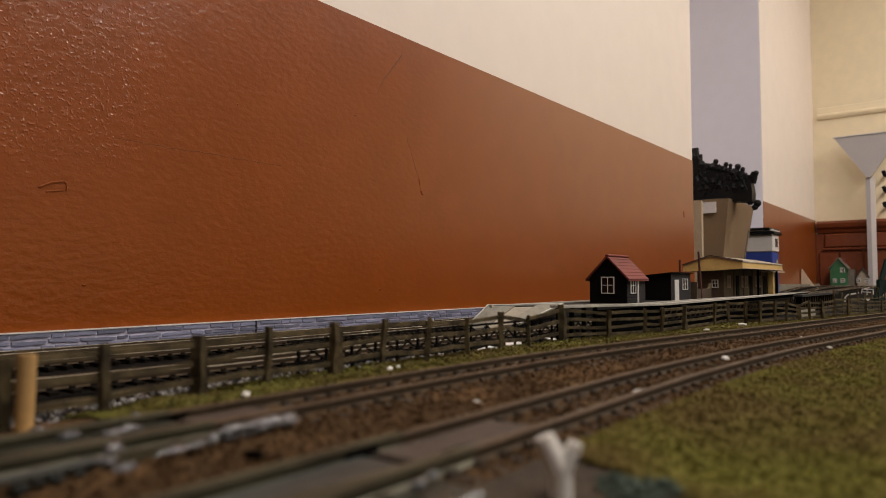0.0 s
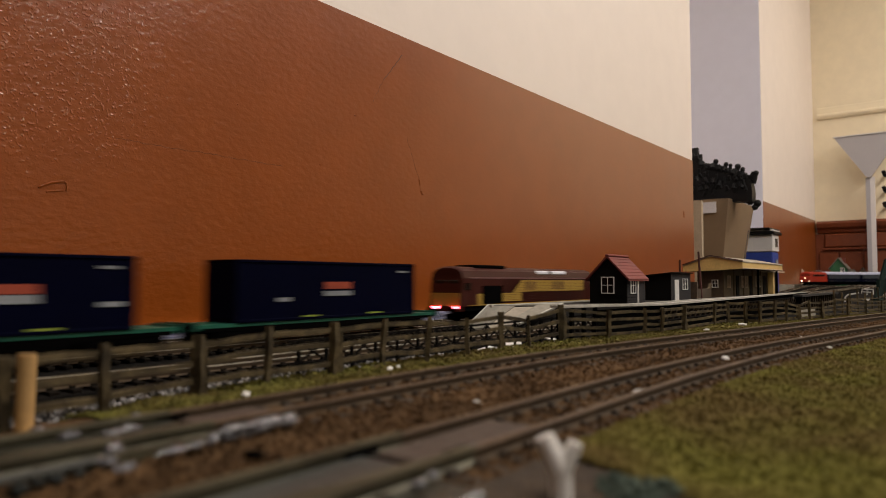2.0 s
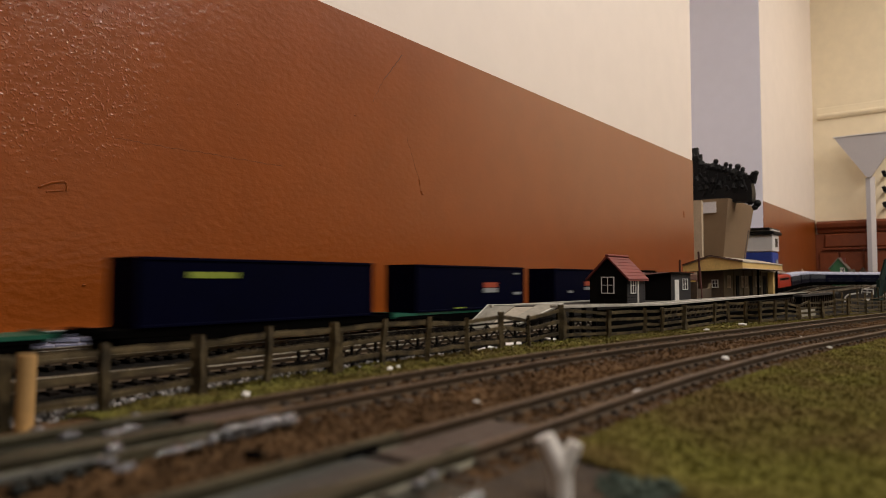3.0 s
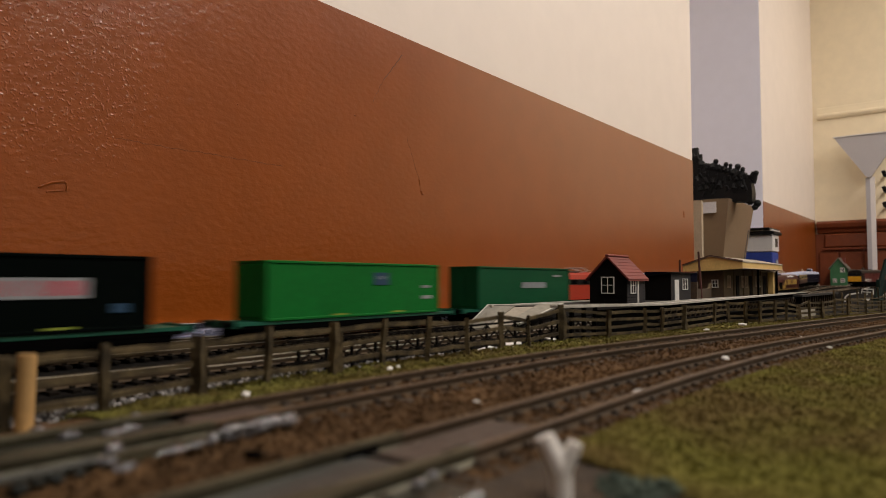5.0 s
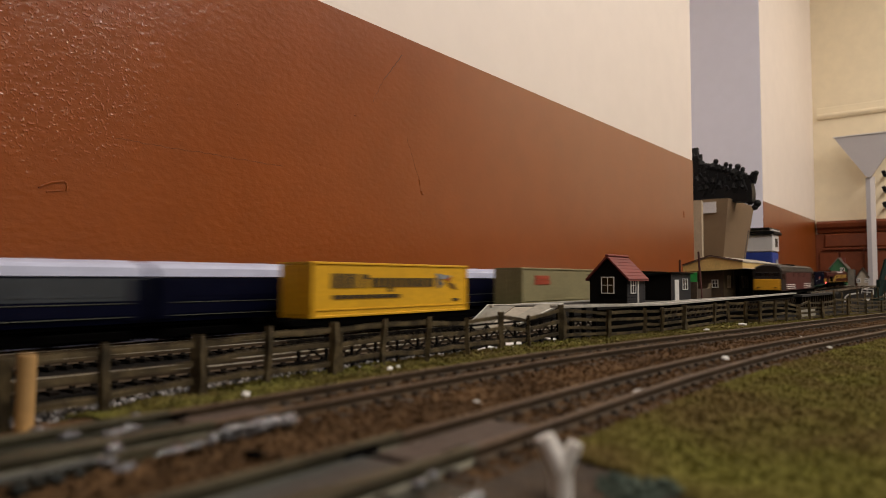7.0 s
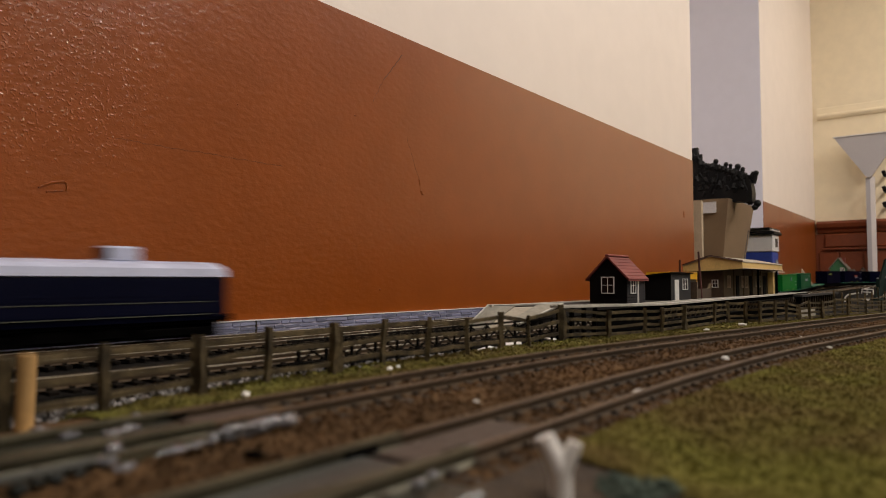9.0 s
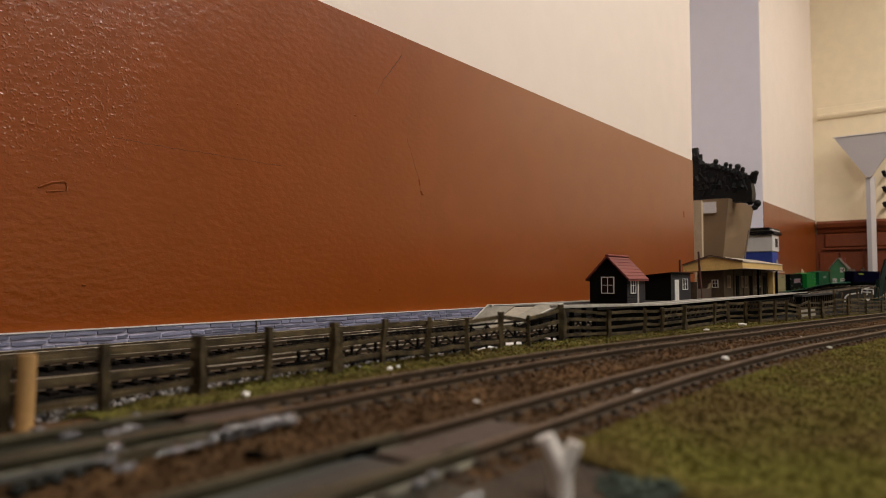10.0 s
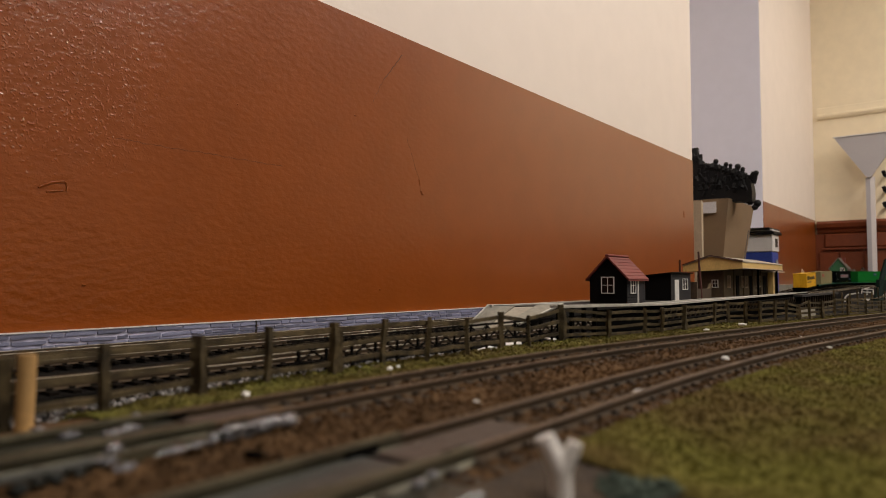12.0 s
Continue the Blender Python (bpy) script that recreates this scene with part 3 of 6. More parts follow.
# ---- stone strip along the foot of the wall ----
def stone_strip():
    base = structure("stone_strip", (-0.6, 0.4512, -0.001, 1.40, 0.4549, 0.0112), "mortar", "pale lilac and grey stone strip along the wall foot", "stone strip")
    random.seed(11)
    meshes = []
    for k in range(18):
        bm = bmesh.new()
        n, low, high, bow = 6, [], [], random.uniform(-0.18, 0.18)
        for i in range(n + 1):
            u = i / n
            lift = bow * math.sin(math.pi * u)
            pinch = 0.16 if i in (0, n) else 0.0
            low.append((u - 0.5 + random.uniform(-0.03, 0.03), -0.5 + pinch * random.random() + lift + random.uniform(-0.04, 0.16)))
            high.append((u - 0.5 + random.uniform(-0.03, 0.03), 0.5 - pinch * random.random() + lift + random.uniform(-0.16, 0.04)))
        prism(bm, low + high[::-1], -0.0006, 0.0006, "y")
        meshes.append(mesh_of("stone", bm, "stone"))

    def lay(x, z, w, high):
        piece("stone", random.choice(meshes), base, Matrix.Translation((x + w / 2, 0.4510, z)) @ pose(0, 0, 0, 0, random.uniform(-3, 3), 0) @ Matrix.Diagonal((w - 0.0009, 1.3, high - 0.00085, 1)))

    # courses that swell and pinch, with stones of uneven length
    edges = (0.0005, 0.0036, 0.0071, 0.0110)
    for lo, hi in zip(edges, edges[1:]):
        x = 0.02 + random.uniform(-0.01, 0)
        while x < 0.86:
            w = random.uniform(0.006, 0.026)
            d = random.uniform(-0.0004, 0.0004)
            if random.random() < 0.22 and w > 0.012:
                mid = (lo + hi) / 2 + random.uniform(-0.0004, 0.0004)
                lay(x, (lo + mid) / 2, w, mid - lo)
                lay(x, (mid + hi) / 2, w, hi - mid)
            else:
                lay(x, (lo + hi) / 2 + d * 0.5, w, hi - lo - abs(d))
            x += w
    boxpart("joint", (0.3352, 0.4496, 0.0, 0.3362, 0.4515, 0.0112), "black_mark", base)
    boxpart("cap_strip", (-0.6, 0.4500, 0.0112, 1.40, 0.4549, 0.0118), "white", base, "white paper top edge")


stone_strip()


# ---- fence beside the curved track ----
def paling(bm, p, q, r0, r1, rough=0.0003):
    """A rough squared timber from p to q."""
    p, q = Vector(p), Vector(q)
    d = q - p
    side = d.cross(Vector((0, 0, 1)))
    side = side.normalized() if side.length > 1e-6 else Vector((1, 0, 0))
    up = side.cross(d).normalized()
    rings = []
    for k in range(4):
        c = p + d * (k / 3)
        c += side * random.uniform(-rough, rough) + up * random.uniform(-rough, rough)
        rings.append([bm.verts.new(c + side * sx * r0 * random.uniform(0.85, 1.1) + up * sy * r1 * random.uniform(0.85, 1.1)) for sx, sy in ((-1, -1), (1, -1), (1, 1), (-1, 1))])
    for a, b in zip(rings, rings[1:]):
        for k in range(4):
            bm.faces.new((a[k], a[(k + 1) % 4], b[(k + 1) % 4], b[k]))
    bm.faces.new(rings[0][::-1]), bm.faces.new(rings[-1])


def timber_fence():
    t = thing("timber_fence", "weathered brown model timber fence with three rails", "fence")
    random.seed(4)
    posts = [(0.0795, 0.1661, 0.0172, 1.0), (0.1088, 0.1733, 0.0172, 2.0), (0.1359, 0.1771, 0.0182, 1.0), (0.1667, 0.1790, 0.0184, 1.7), (0.1917, 0.1785, 0.0172, 0.9), (0.2166, 0.1770, 0.0180, 1.3),
             (0.246, 0.1780, 0.0162, 0.8), (0.2723, 0.1770, 0.0178, 1.2), (0.2975, 0.1775, 0.0162, 0.8), (0.3267, 0.1746, 0.0196, 1.6), (0.3624, 0.1643, 0.0162, 1.4), (0.4068, 0.1600, 0.0163, 0.9),
             (0.4231, 0.1550, 0.0162, 0.9), (0.4552, 0.1522, 0.0172, 1.6), (0.515, 0.1500, 0.0168, 0.9), (0.5397, 0.1468, 0.0171, 0.9), (0.5552, 0.1382, 0.0177, 1.3), (0.5545, 0.1279, 0.0171, 1), (0.5765, 0.1224, 0.0171, 0.9), (0.5983, 0.1183, 0.0171, 1), (0.6216, 0.1135, 0.0139, 1.7), (0.6361, 0.1081, 0.0169, 0.9), (0.6617, 0.1029, 0.0150, 1.6), (0.6995, 0.0988, 0.0157, 0.9), (0.7182, 0.0906, 0.0170, 1.1), (0.7647, 0.0814, 0.0146, 1.2), (0.8144, 0.0735, 0.0137, 1), (0.8707, 0.0633, 0.0138, 1.2), (0.9542, 0.0503, 0.0143, 1)]
    left = [(0.052, 0.1605, 0.017, 1.0), (0.02, 0.158, 0.017, 1.0), (-0.02, 0.157, 0.017, 1.0)]
    posts = left[::-1] + posts
    for x, y, high, thick in posts:
        bm = bmesh.new()
        z = land(x, y) - 0.002
        paling(bm, (x, y, z), (x + random.uniform(-0.0013, 0.0013), y + random.uniform(-0.0008, 0.0008), z + high + 0.002), 0.00095 * thick, 0.0010, 0.0005)
        if thick > 1.5:
            paling(bm, (x + 0.0024, y - 0.0006, z), (x + 0.0026, y, z + high - 0.001), 0.0010, 0.0010)
        part("post", bm, "fence", t)
    for (x0, y0, h0, a), (x1, y1, h1, b) in zip(posts, posts[1:]):
        for f in (0.22, 0.55, 0.86) if x0 < 0.32 else (0.14, 0.38, 0.63, 0.88):
            bm = bmesh.new()
            paling(bm, (x0, y0 + 0.001, land(x0, y0) + f * h0 + random.uniform(-0.0005, 0.0005)), (x1, y1 + 0.001, land(x1, y1) + f * h1 + random.uniform(-0.0005, 0.0005)), 0.0006, 0.00088 if x0 < 0.3 else 0.00082)
            part("fence_rail", bm, "fence", t)
    return t


timber_fence()


def stake_fence():
    t = thing("stake_fence", "ragged tall stake fence of thin brown timbers", "fence")
    random.seed(14)
    line = [(0.85 + 0.026 * k, 0.120 - 0.0044 * k) for k in range(9)]
    for x, y in line:
        bm = bmesh.new()
        paling(bm, (x, y, land(x, y) - 0.002), (x + random.uniform(-0.003, 0.003), y, random.uniform(0.024, 0.036)), 0.0009, 0.0010)
        part("stake", bm, "fence", t)
    for (x0, y0), (x1, y1) in zip(line[::2], line[2::2]):
        for h in (0.012, 0.022):
            bm = bmesh.new()
            paling(bm, (x0, y0, h + random.uniform(-0.0015, 0.0015)), (x1, y1, h + random.uniform(-0.0015, 0.0015)), 0.0006, 0.0008)
            part("fence_rail", bm, "fence", t)


stake_fence()

bm = bmesh.new()
rod(bm, (0.0595, 0.1585, 0.006), (0.0599, 0.1585, 0.0274), 0.00185, 14)
tagged(part("wooden_dowel_post", bm, "dowel"), "pale round wooden dowel post standing in the ground", "wooden post")
bm = bmesh.new()
rod(bm, (0.0566, 0.1620, 0.006), (0.0567, 0.1620, 0.0268), 0.0017, 12)
tagged(part("weathered_post", bm, "fence"), "weathered grey-brown post beside the pale dowel", "wooden post")


# ---- lattice fence behind ----
def lattice_fence():
    t = thing("lattice_fence", "black plastic lattice fence with crossed braces", "fence")
    bm = bmesh.new()
    rod(bm, (-0.5, 0, -0.27), (0.5, 0, 0.27), 0.034, 5)
    rod(bm, (-0.5, 0, 0.27), (0.5, 0, -0.27), 0.034, 5)
    brace = mesh_of("cross_brace", bm, "lattice")
    brace_brown = brace.copy()
    brace_brown.materials.clear()
    brace_brown.materials.append(M["lattice_brown"])
    bm = bmesh.new()
    box(bm, -0.0005, -0.0005, 0, 0.0005, 0.0005, 0.0215)
    post = mesh_of("post", bm, "lattice")
    x, k = 0.165, 0
    while x < 1.05:
        y = 0.196 if x < 0.5 else 0.1866
        piece("cross_brace", brace if x < 0.5 else brace_brown, t, pose(x + 0.0068, y, 0.0165) @ Matrix.Diagonal((0.0136,) * 3 + (1,)))
        if x < 0.5:
            piece("post", post, t, pose(x, y, 0.0))
        x += 0.0136
    for x0, x1, y in ((0.16, 0.51, 0.196), (0.50, 1.06, 0.1866)):
        for z in (0.0125, 0.0208):
            boxpart("rail", (x0, y - 0.0005, z - 0.0005, x1, y + 0.0005, z + 0.0005), "lattice", t)


lattice_fence()


# ---- platforms ----
def strip_platform():
    """A narrow platform in front of the station track, in three slightly uneven lengths."""
    t = thing("narrow_platform", "narrow platform with a whitened edge and dark sides", "platform")
    pts = [(0.344, 0.1845, 0.0290), (0.5155, 0.1845, 0.0257), (0.737, 0.185, 0.0262), (1.0, 0.185, 0.0271)]
    for (x0, y0, z0), (x1, y1, z1) in zip(pts, pts[1:]):
        bm = bmesh.new()
        v = [bm.verts.new(c) for c in ((x0, y0, z0 - 0.0015), (x1, y1, z1 - 0.0015), (x1, y1 + 0.0065, z1 - 0.0015), (x0, y0 + 0.0065, z0 - 0.0015), (x0, y0, z0), (x1, y1, z1), (x1, y1 + 0.0065, z1), (x0, y0 + 0.0065, z0))]
        for f in ((0, 3, 2, 1), (4, 5, 6, 7), (0, 1, 5, 4), (1, 2, 6, 5), (2, 3, 7, 6), (3, 0, 4, 7)):
            bm.faces.new([v[i] for i in f])
        part("edge_slab", bm, "platform_edge", t, "whitened edge slab")
        bm = bmesh.new()
        v = [bm.verts.new(c) for c in ((x0, y0 + 0.004, -0.0), (x1, y1 + 0.004, -0.0), (x1, y1 + 0.006, -0.0), (x0, y0 + 0.006, -0.0), (x0, y0 + 0.004, z0 - 0.0015), (x1, y1 + 0.004, z1 - 0.0015), (x1, y1 + 0.006, z1 - 0.0015), (x0, y0 + 0.006, z0 - 0.0015))]
        if x0 > 0.5:
            for f in ((0, 3, 2, 1), (4, 5, 6, 7), (0, 1, 5, 4), (1, 2, 6, 5), (2, 3, 7, 6), (3, 0, 4, 7)):
                bm.faces.new([v[i] for i in f])
            part("side_wall", bm, "loco_black", t)
        else:
            bm.free()
            boxpart("side_wall", (0.402, y0 + 0.0040, 0.0, x1 - 0.0005, y0 + 0.0060, 0.0241), "loco_black", t)
            for k in range(4):
                x = x0 + 0.006 + (x1 - x0 - 0.012) * k / 10
                boxpart("support", (x - 0.0012, y0 + 0.003, 0.0, x + 0.0012, y0 + 0.005, z0 - 0.0016 - (z0 - z1) * (k + 0.6) / 10), "loco_black", t)


strip_platform()


def island_platform():
    t = thing("station_platform", "grey island platform with a sloping end ramp", "platform")
    z = 0.021
    bm = bmesh.new()
    prism(bm, [(0.56, 0.2455), (1.42, 0.2455), (1.42, 0.325), (0.480, 0.325), (0.532, 0.284)], 0.0, z, "z")
    part("deck", bm, "platform_dark", t)
    bm = bmesh.new()
    prism(bm, [(0.56, 0.2435), (1.42, 0.2435), (1.42, 0.2475), (0.56, 0.2475)], z, z + 0.0012, "z")
    part("edge_slab", bm, "platform_edge", t, "whitened edge slab")
    bm = bmesh.new()
    prism(bm, [(0.480, 0.322), (1.42, 0.322), (1.42, 0.326), (0.480, 0.326)], z, z + 0.0012, "z")
    part("edge_slab", bm, "platform_edge", t, "whitened edge slab")
    # ramp in three leaves, steeper on the wall side
    top = [Vector((0.480, 0.3258, z + 0.0008)), Vector((0.534, 0.2835, z + 0.0014))]
    foot = [Vector((0.446, 0.3258, 0.0035)), Vector((0.462, 0.2835, 0.0085))]
    for f0, f1, lift in ((0.0, 0.36, 0.0), (0.36, 0.66, -0.0012), (0.66, 1.0, 0.0004)):
        bm = bmesh.new()
        quad = [foot[0].lerp(foot[1], f0), top[0].lerp(top[1], f0), top[0].lerp(top[1], f1), foot[0].lerp(foot[1], f1)]
        up = [bm.verts.new(q + Vector((0, 0, lift))) for q in quad]
        low = [bm.verts.new(q + Vector((0, 0, lift - 0.0014))) for q in quad]
        bm.faces.new(up), bm.faces.new(low[::-1])
        for i in range(4):
            bm.faces.new((up[i], low[i], low[(i + 1) % 4], up[(i + 1) % 4]))
        part("ramp_leaf", bm, "platform" if lift > -0.001 else "canopy_top", t, "pale card ramp leaf")
    for k in (0, 1):
        bm = bmesh.new()
        rod(bm, foot[k] + Vector((0, 0, 0.0006)), top[k] + Vector((0, 0, 0.0006)), 0.0009, 5)
        part("ramp_edge", bm, "platform_edge", t, "whitened ramp edge")
    bm = bmesh.new()
    rod(bm, top[0] + Vector((0, 0, 0.0002)), top[1] + Vector((0, 0, 0.0002)), 0.0008, 5)
    part("ramp_ridge", bm, "platform_edge", t)


island_platform()


# ---- buildings on the platform ----
def framed_window(parent, axis, at, a0, a1, z0, z1, out, mat="white", bars=(1, 1), thick=0.0008):
    """A glazed window in a wall. axis 'x': the wall faces along x at x = at; 'y' likewise. out: which way it faces."""
    def slab(name, p0, p1, q0, q1, d0, d1, m, par, label=""):
        e0, e1 = sorted((at + out * d0, at + out * d1))
        dims = (e0, p0, q0, e1, p1, q1) if axis == "x" else (p0, e0, q0, p1, e1, q1)
        return boxpart(name, dims, m, par, label)
    w = slab("window", a0, a1, z0, z1, -0.0004, 0.0003, "glass_dark", parent, "dark window pane")
    for p0, p1, q0, q1 in ((a0 - thick, a0, z0 - thick, z1 + thick), (a1, a1 + thick, z0 - thick, z1 + thick), (a0, a1, z0 - thick, z0), (a0, a1, z1, z1 + thick)):
        slab("frame", p0, p1, q0, q1, -0.0004, 0.0011, mat, w, "white frame bar")
    for k in range(bars[0]):
        c = a0 + (a1 - a0) * (k + 1) / (bars[0] + 1)
        slab("glazing_bar", c - thick * 0.35, c + thick * 0.35, z0, z1, 0.0003, 0.0009, mat, w)
    for k in range(bars[1]):
        c = z0 + (z1 - z0) * (k + 1) / (bars[1] + 1)
        slab("glazing_bar", a0, a1, c - thick * 0.35, c + thick * 0.35, 0.0003, 0.0008, mat, w)
    return w


def gabled_hut():
    t = thing("gabled_hut", "black weatherboarded hut with a red tiled gable roof", "hut")
    x0, x1, y0, y1, z, e, r = 0.623, 0.668, 0.262, 0.3005, 0.021, 0.0455, 0.0655
    ym = (y0 + y1) / 2
    bm = bmesh.new()
    prism(bm, [(y0, z), (y1, z), (y1, e), (ym, r - 0.001), (y0, e)], x0, x1, "x")
    part("wall", bm, "black_card", t)
    for k in range(9):
        zz = z + 0.0005 + k * 0.0027
        boxpart("weatherboard", (x0 - 0.0005, y0 + 0.0002, zz, x0 + 0.0002, y1 - 0.0002, zz + 0.0023), "black_card", t)
        boxpart("weatherboard", (x0, y0 - 0.0005, zz, x1, y0 + 0.0002, zz + 0.0023), "grey_card", t)
    for s, ya in ((-1, y0), (1, y1)):
        bm = bmesh.new()
        prism(bm, [(ym, r), (ym, r + 0.0016), (ya + s * 0.0032, e - 0.0014), (ya + s * 0.0032, e - 0.0030)], x0 - 0.0028, x1 + 0.0028, "x")
        roof = part("roof_slope", bm, "red_roof", t, "red tiled roof slope")
        for k in range(7):
            f0, f1 = k / 7, (k + 1) / 7
            bm = bmesh.new()
            prism(bm, [(ym + (ya + s * 0.0034 - ym) * f0, r + 0.0017 + (e - 0.0014 - r - 0.0016) * f0), (ym + (ya + s * 0.0034 - ym) * f0, r + 0.0019 + (e - 0.0014 - r - 0.0016) * f0),
                       (ym + (ya + s * 0.0034 - ym) * f1, r + 0.0024 + (e - 0.0014 - r - 0.0016) * f1), (ym + (ya + s * 0.0034 - ym) * f1, r + 0.0017 + (e - 0.0014 - r - 0.0016) * f1)], x0 - 0.0030, x1 + 0.0030, "x")
            part("tile_course", bm, "red_roof", roof)
    boxpart("ridge", (x0 - 0.003, ym - 0.002, r + 0.001, x1 + 0.003, ym + 0.002, r + 0.0034), "red_roof", t, bevel=0.0008)
    framed_window(t, "x", x0 - 0.0005, 0.2752, 0.2872, 0.0312, 0.0460, -1)
    framed_window(t, "y", y0 - 0.0005, 0.6305, 0.6415, 0.0312, 0.0455, -1)
    boxpart("door_post", (0.6475, y0 - 0.0016, z, 0.6492, y0 - 0.0002, 0.0440), "white", t, "white door post")
    boxpart("door", (0.650, y0 - 0.0009, z, 0.6615, y0 - 0.0002, 0.0430), "grey_card", t)


def flat_hut():
    t = thing("flat_roofed_hut", "dark grey flat-roofed hut with a white door", "hut")
    x0, x1, y0, y1, z = 0.743, 0.808, 0.262, 0.291, 0.021
    bm = bmesh.new()
    prism(bm, [(y0, z), (y1, z), (y1, 0.0475), (y0, 0.0510)], x0, x1, "x")
    part("wall", bm, "black_card", t)
    boxpart("front_wall", (x0, y0 - 0.0006, z, x1, y0 + 0.0002, 0.0508), "grey_card", t, "slate grey boarded front")
    bm = bmesh.new()
    prism(bm, [(y0 - 0.003, 0.0512), (y0 - 0.003, 0.0525), (y1 + 0.002, 0.0489), (y1 + 0.002, 0.0476)], x0 - 0.003, x1 + 0.003, "x")
    part("roof", bm, "black_card", t)
    boxpart("door", (0.7535, y0 - 0.0014, z, 0.7660, y0 - 0.0005, 0.0440), "white", t, "white door")
    framed_window(t, "y", y0 - 0.0006, 0.7795, 0.7950, 0.0335, 0.0445, -1)


def low_walls():
    t = thing("low_wall", "grey-brown low rendered wall between the huts and station", "low wall")
    boxpart("wall_panel", (0.833, 0.262, 0.021, 0.837, 0.296, 0.0415), "brick", t)
    boxpart("wall_panel", (0.8372, 0.262, 0.021, 0.890, 0.265, 0.0330), "brick", t)
    bm = bmesh.new()
    prism(bm, [(0.880, 0.0330), (0.890, 0.0330), (0.890, 0.0395), (0.887, 0.0350)], 0.2615, 0.2650, "y")
    part("scroll", bm, "stucco", t, "pale curved coping")


def station():
    t = thing("station_building", "olive-brown station building with an ochre canopy", "station")
    x0, x1, y0, y1, z = 0.9275, 1.234, 0.258, 0.2908, 0.021
    boxpart("end_wall", (x0 - 0.0006, y0, z, x0 + 0.002, y1, 0.0583), "brick", t, "dark brown brick end wall")
    boxpart("wall", (x0 + 0.002, y0 + 0.0004, z, x1, y1, 0.0583), "stucco", t)
    for k in range(7):
        x = x0 + 0.002 + k * 0.0495
        if x < x1:
            boxpart("pilaster", (x - 0.0022, y0 - 0.0012, z, x + 0.0022, y0 + 0.0005, 0.0580), "stucco", t)
    # Flat black slabs stand for the shade inside the doorways.
    for xa, xb in ((0.990, 1.004), (1.062, 1.078), (1.142, 1.158)):
        boxpart("doorway", (xa, y0 - 0.0006, z, xb, y0 + 0.0006, 0.0500), "black_card", t, "black slab for the dark inside of a doorway")
    for xa in (0.950, 1.020, 1.038, 1.098, 1.118, 1.172):
        framed_window(t, "y", y0 + 0.0002, xa, xa + 0.010, 0.0340, 0.0490, -1, "cream_card", (1, 0))
    framed_window(t, "x", x0 - 0.0008, 0.2645, 0.2710, 0.0345, 0.0435, -1, "white", (1, 1))
    for x in (1.048, 1.165):
        bm = bmesh.new()
        rod(bm, (x, 0.243, z), (x, 0.243, 0.0585), 0.0016, 8)
        part("canopy_post", bm, "loco_black", t)
    boxpart("end_pillar", (1.1647, 0.2480, z, 1.1737, 0.2560, 0.0560), "canopy", t, "ochre corner pillar")
    # canopy with a low ridge
    ca, cb, f, b, m = 0.917, 1.147, 0.2309, 0.3065, 0.2707
    for s, ya, ze in ((-1, f, 0.0666), (1, b, 0.0622)):
        bm = bmesh.new()
        prism(bm, [(m, 0.0744), (m, 0.0756), (ya + s * 0.0006, ze + 0.0012), (ya + s * 0.0006, ze)], ca - 0.001, cb + 0.002, "x")
        part("canopy_roof", bm, "canopy_top", t, "pale felted canopy roof")
    for xa, xb in ((ca, ca + 0.0015), (cb - 0.0015, cb)):
        bm = bmesh.new()
        prism(bm, [(f, 0.0584), (f, 0.0665), (m, 0.0743), (b, 0.0621), (b, 0.0552), (m, 0.0560)], xa, xb, "x")
        part("gable_fascia", bm, "canopy", t, "ochre gable fascia")
    boxpart("front_fascia", (ca + 0.0016, f, 0.0594, cb - 0.0016, f + 0.0015, 0.0664), "canopy", t, "ochre front fascia")
    boxpart("fascia_bead", (ca - 0.0006, f - 0.0008, 0.0586, cb + 0.0006, f - 0.0001, 0.0596), "cream_card", t, "pale bead under the fascia")
    boxpart("back_fascia", (ca + 0.0016, b - 0.0015, 0.0552, cb - 0.0016, b, 0.0620), "canopy", t)
    boxpart("canopy_soffit", (ca + 0.0016, f + 0.0016, 0.0585, cb - 0.0016, b - 0.0016, 0.0593), "brick", t)
    bm = bmesh.new()
    prism(bm, [(m, 0.0757), (m, 0.0766), (f - 0.0008, 0.0689), (f - 0.0008, 0.0679)], ca - 0.0022, ca - 0.0004, "x")
    prism(bm, [(m, 0.0757), (m, 0.0766), (b + 0.0008, 0.0645), (b + 0.0008, 0.0635)], ca - 0.0022, ca - 0.0004, "x")
    part("bargeboard", bm, "pole", t, "dark bargeboard")
    boxpart("far_awning", (1.128, 0.2440, 0.0562, 1.230, 0.2578, 0.0577), "cream_card", t, "small pale awning at the end of the building")


gabled_hut()
flat_hut()
low_walls()
station()
for x, y, top, lean in ((0.8565, 0.2900, 0.0693, 0.0), (0.8498, 0.2620, 0.0786, -0.004)):
    bm = bmesh.new()
    rod(bm, (x, y, 0.021), (x + lean * 0.3, y - lean * 0.6, top), 0.0017, 8, 0.0012)
    tagged(part("dark_pole", bm, "pole"), "thin dark red-brown pole standing on the platform", "pole", "poles by the station")
t = thing("platform_chimney", "small red chimney pot behind the huts", "chimney")
boxpart("stack", (0.694, 0.289, 0.021, 0.700, 0.295, 0.0495), "red_chimney", t)
bm = bmesh.new()
rod(bm, (0.697, 0.292, 0.0495), (0.697, 0.292, 0.0535), 0.0022, 8, 0.0017)
part("pot", bm, "red_chimney", t)

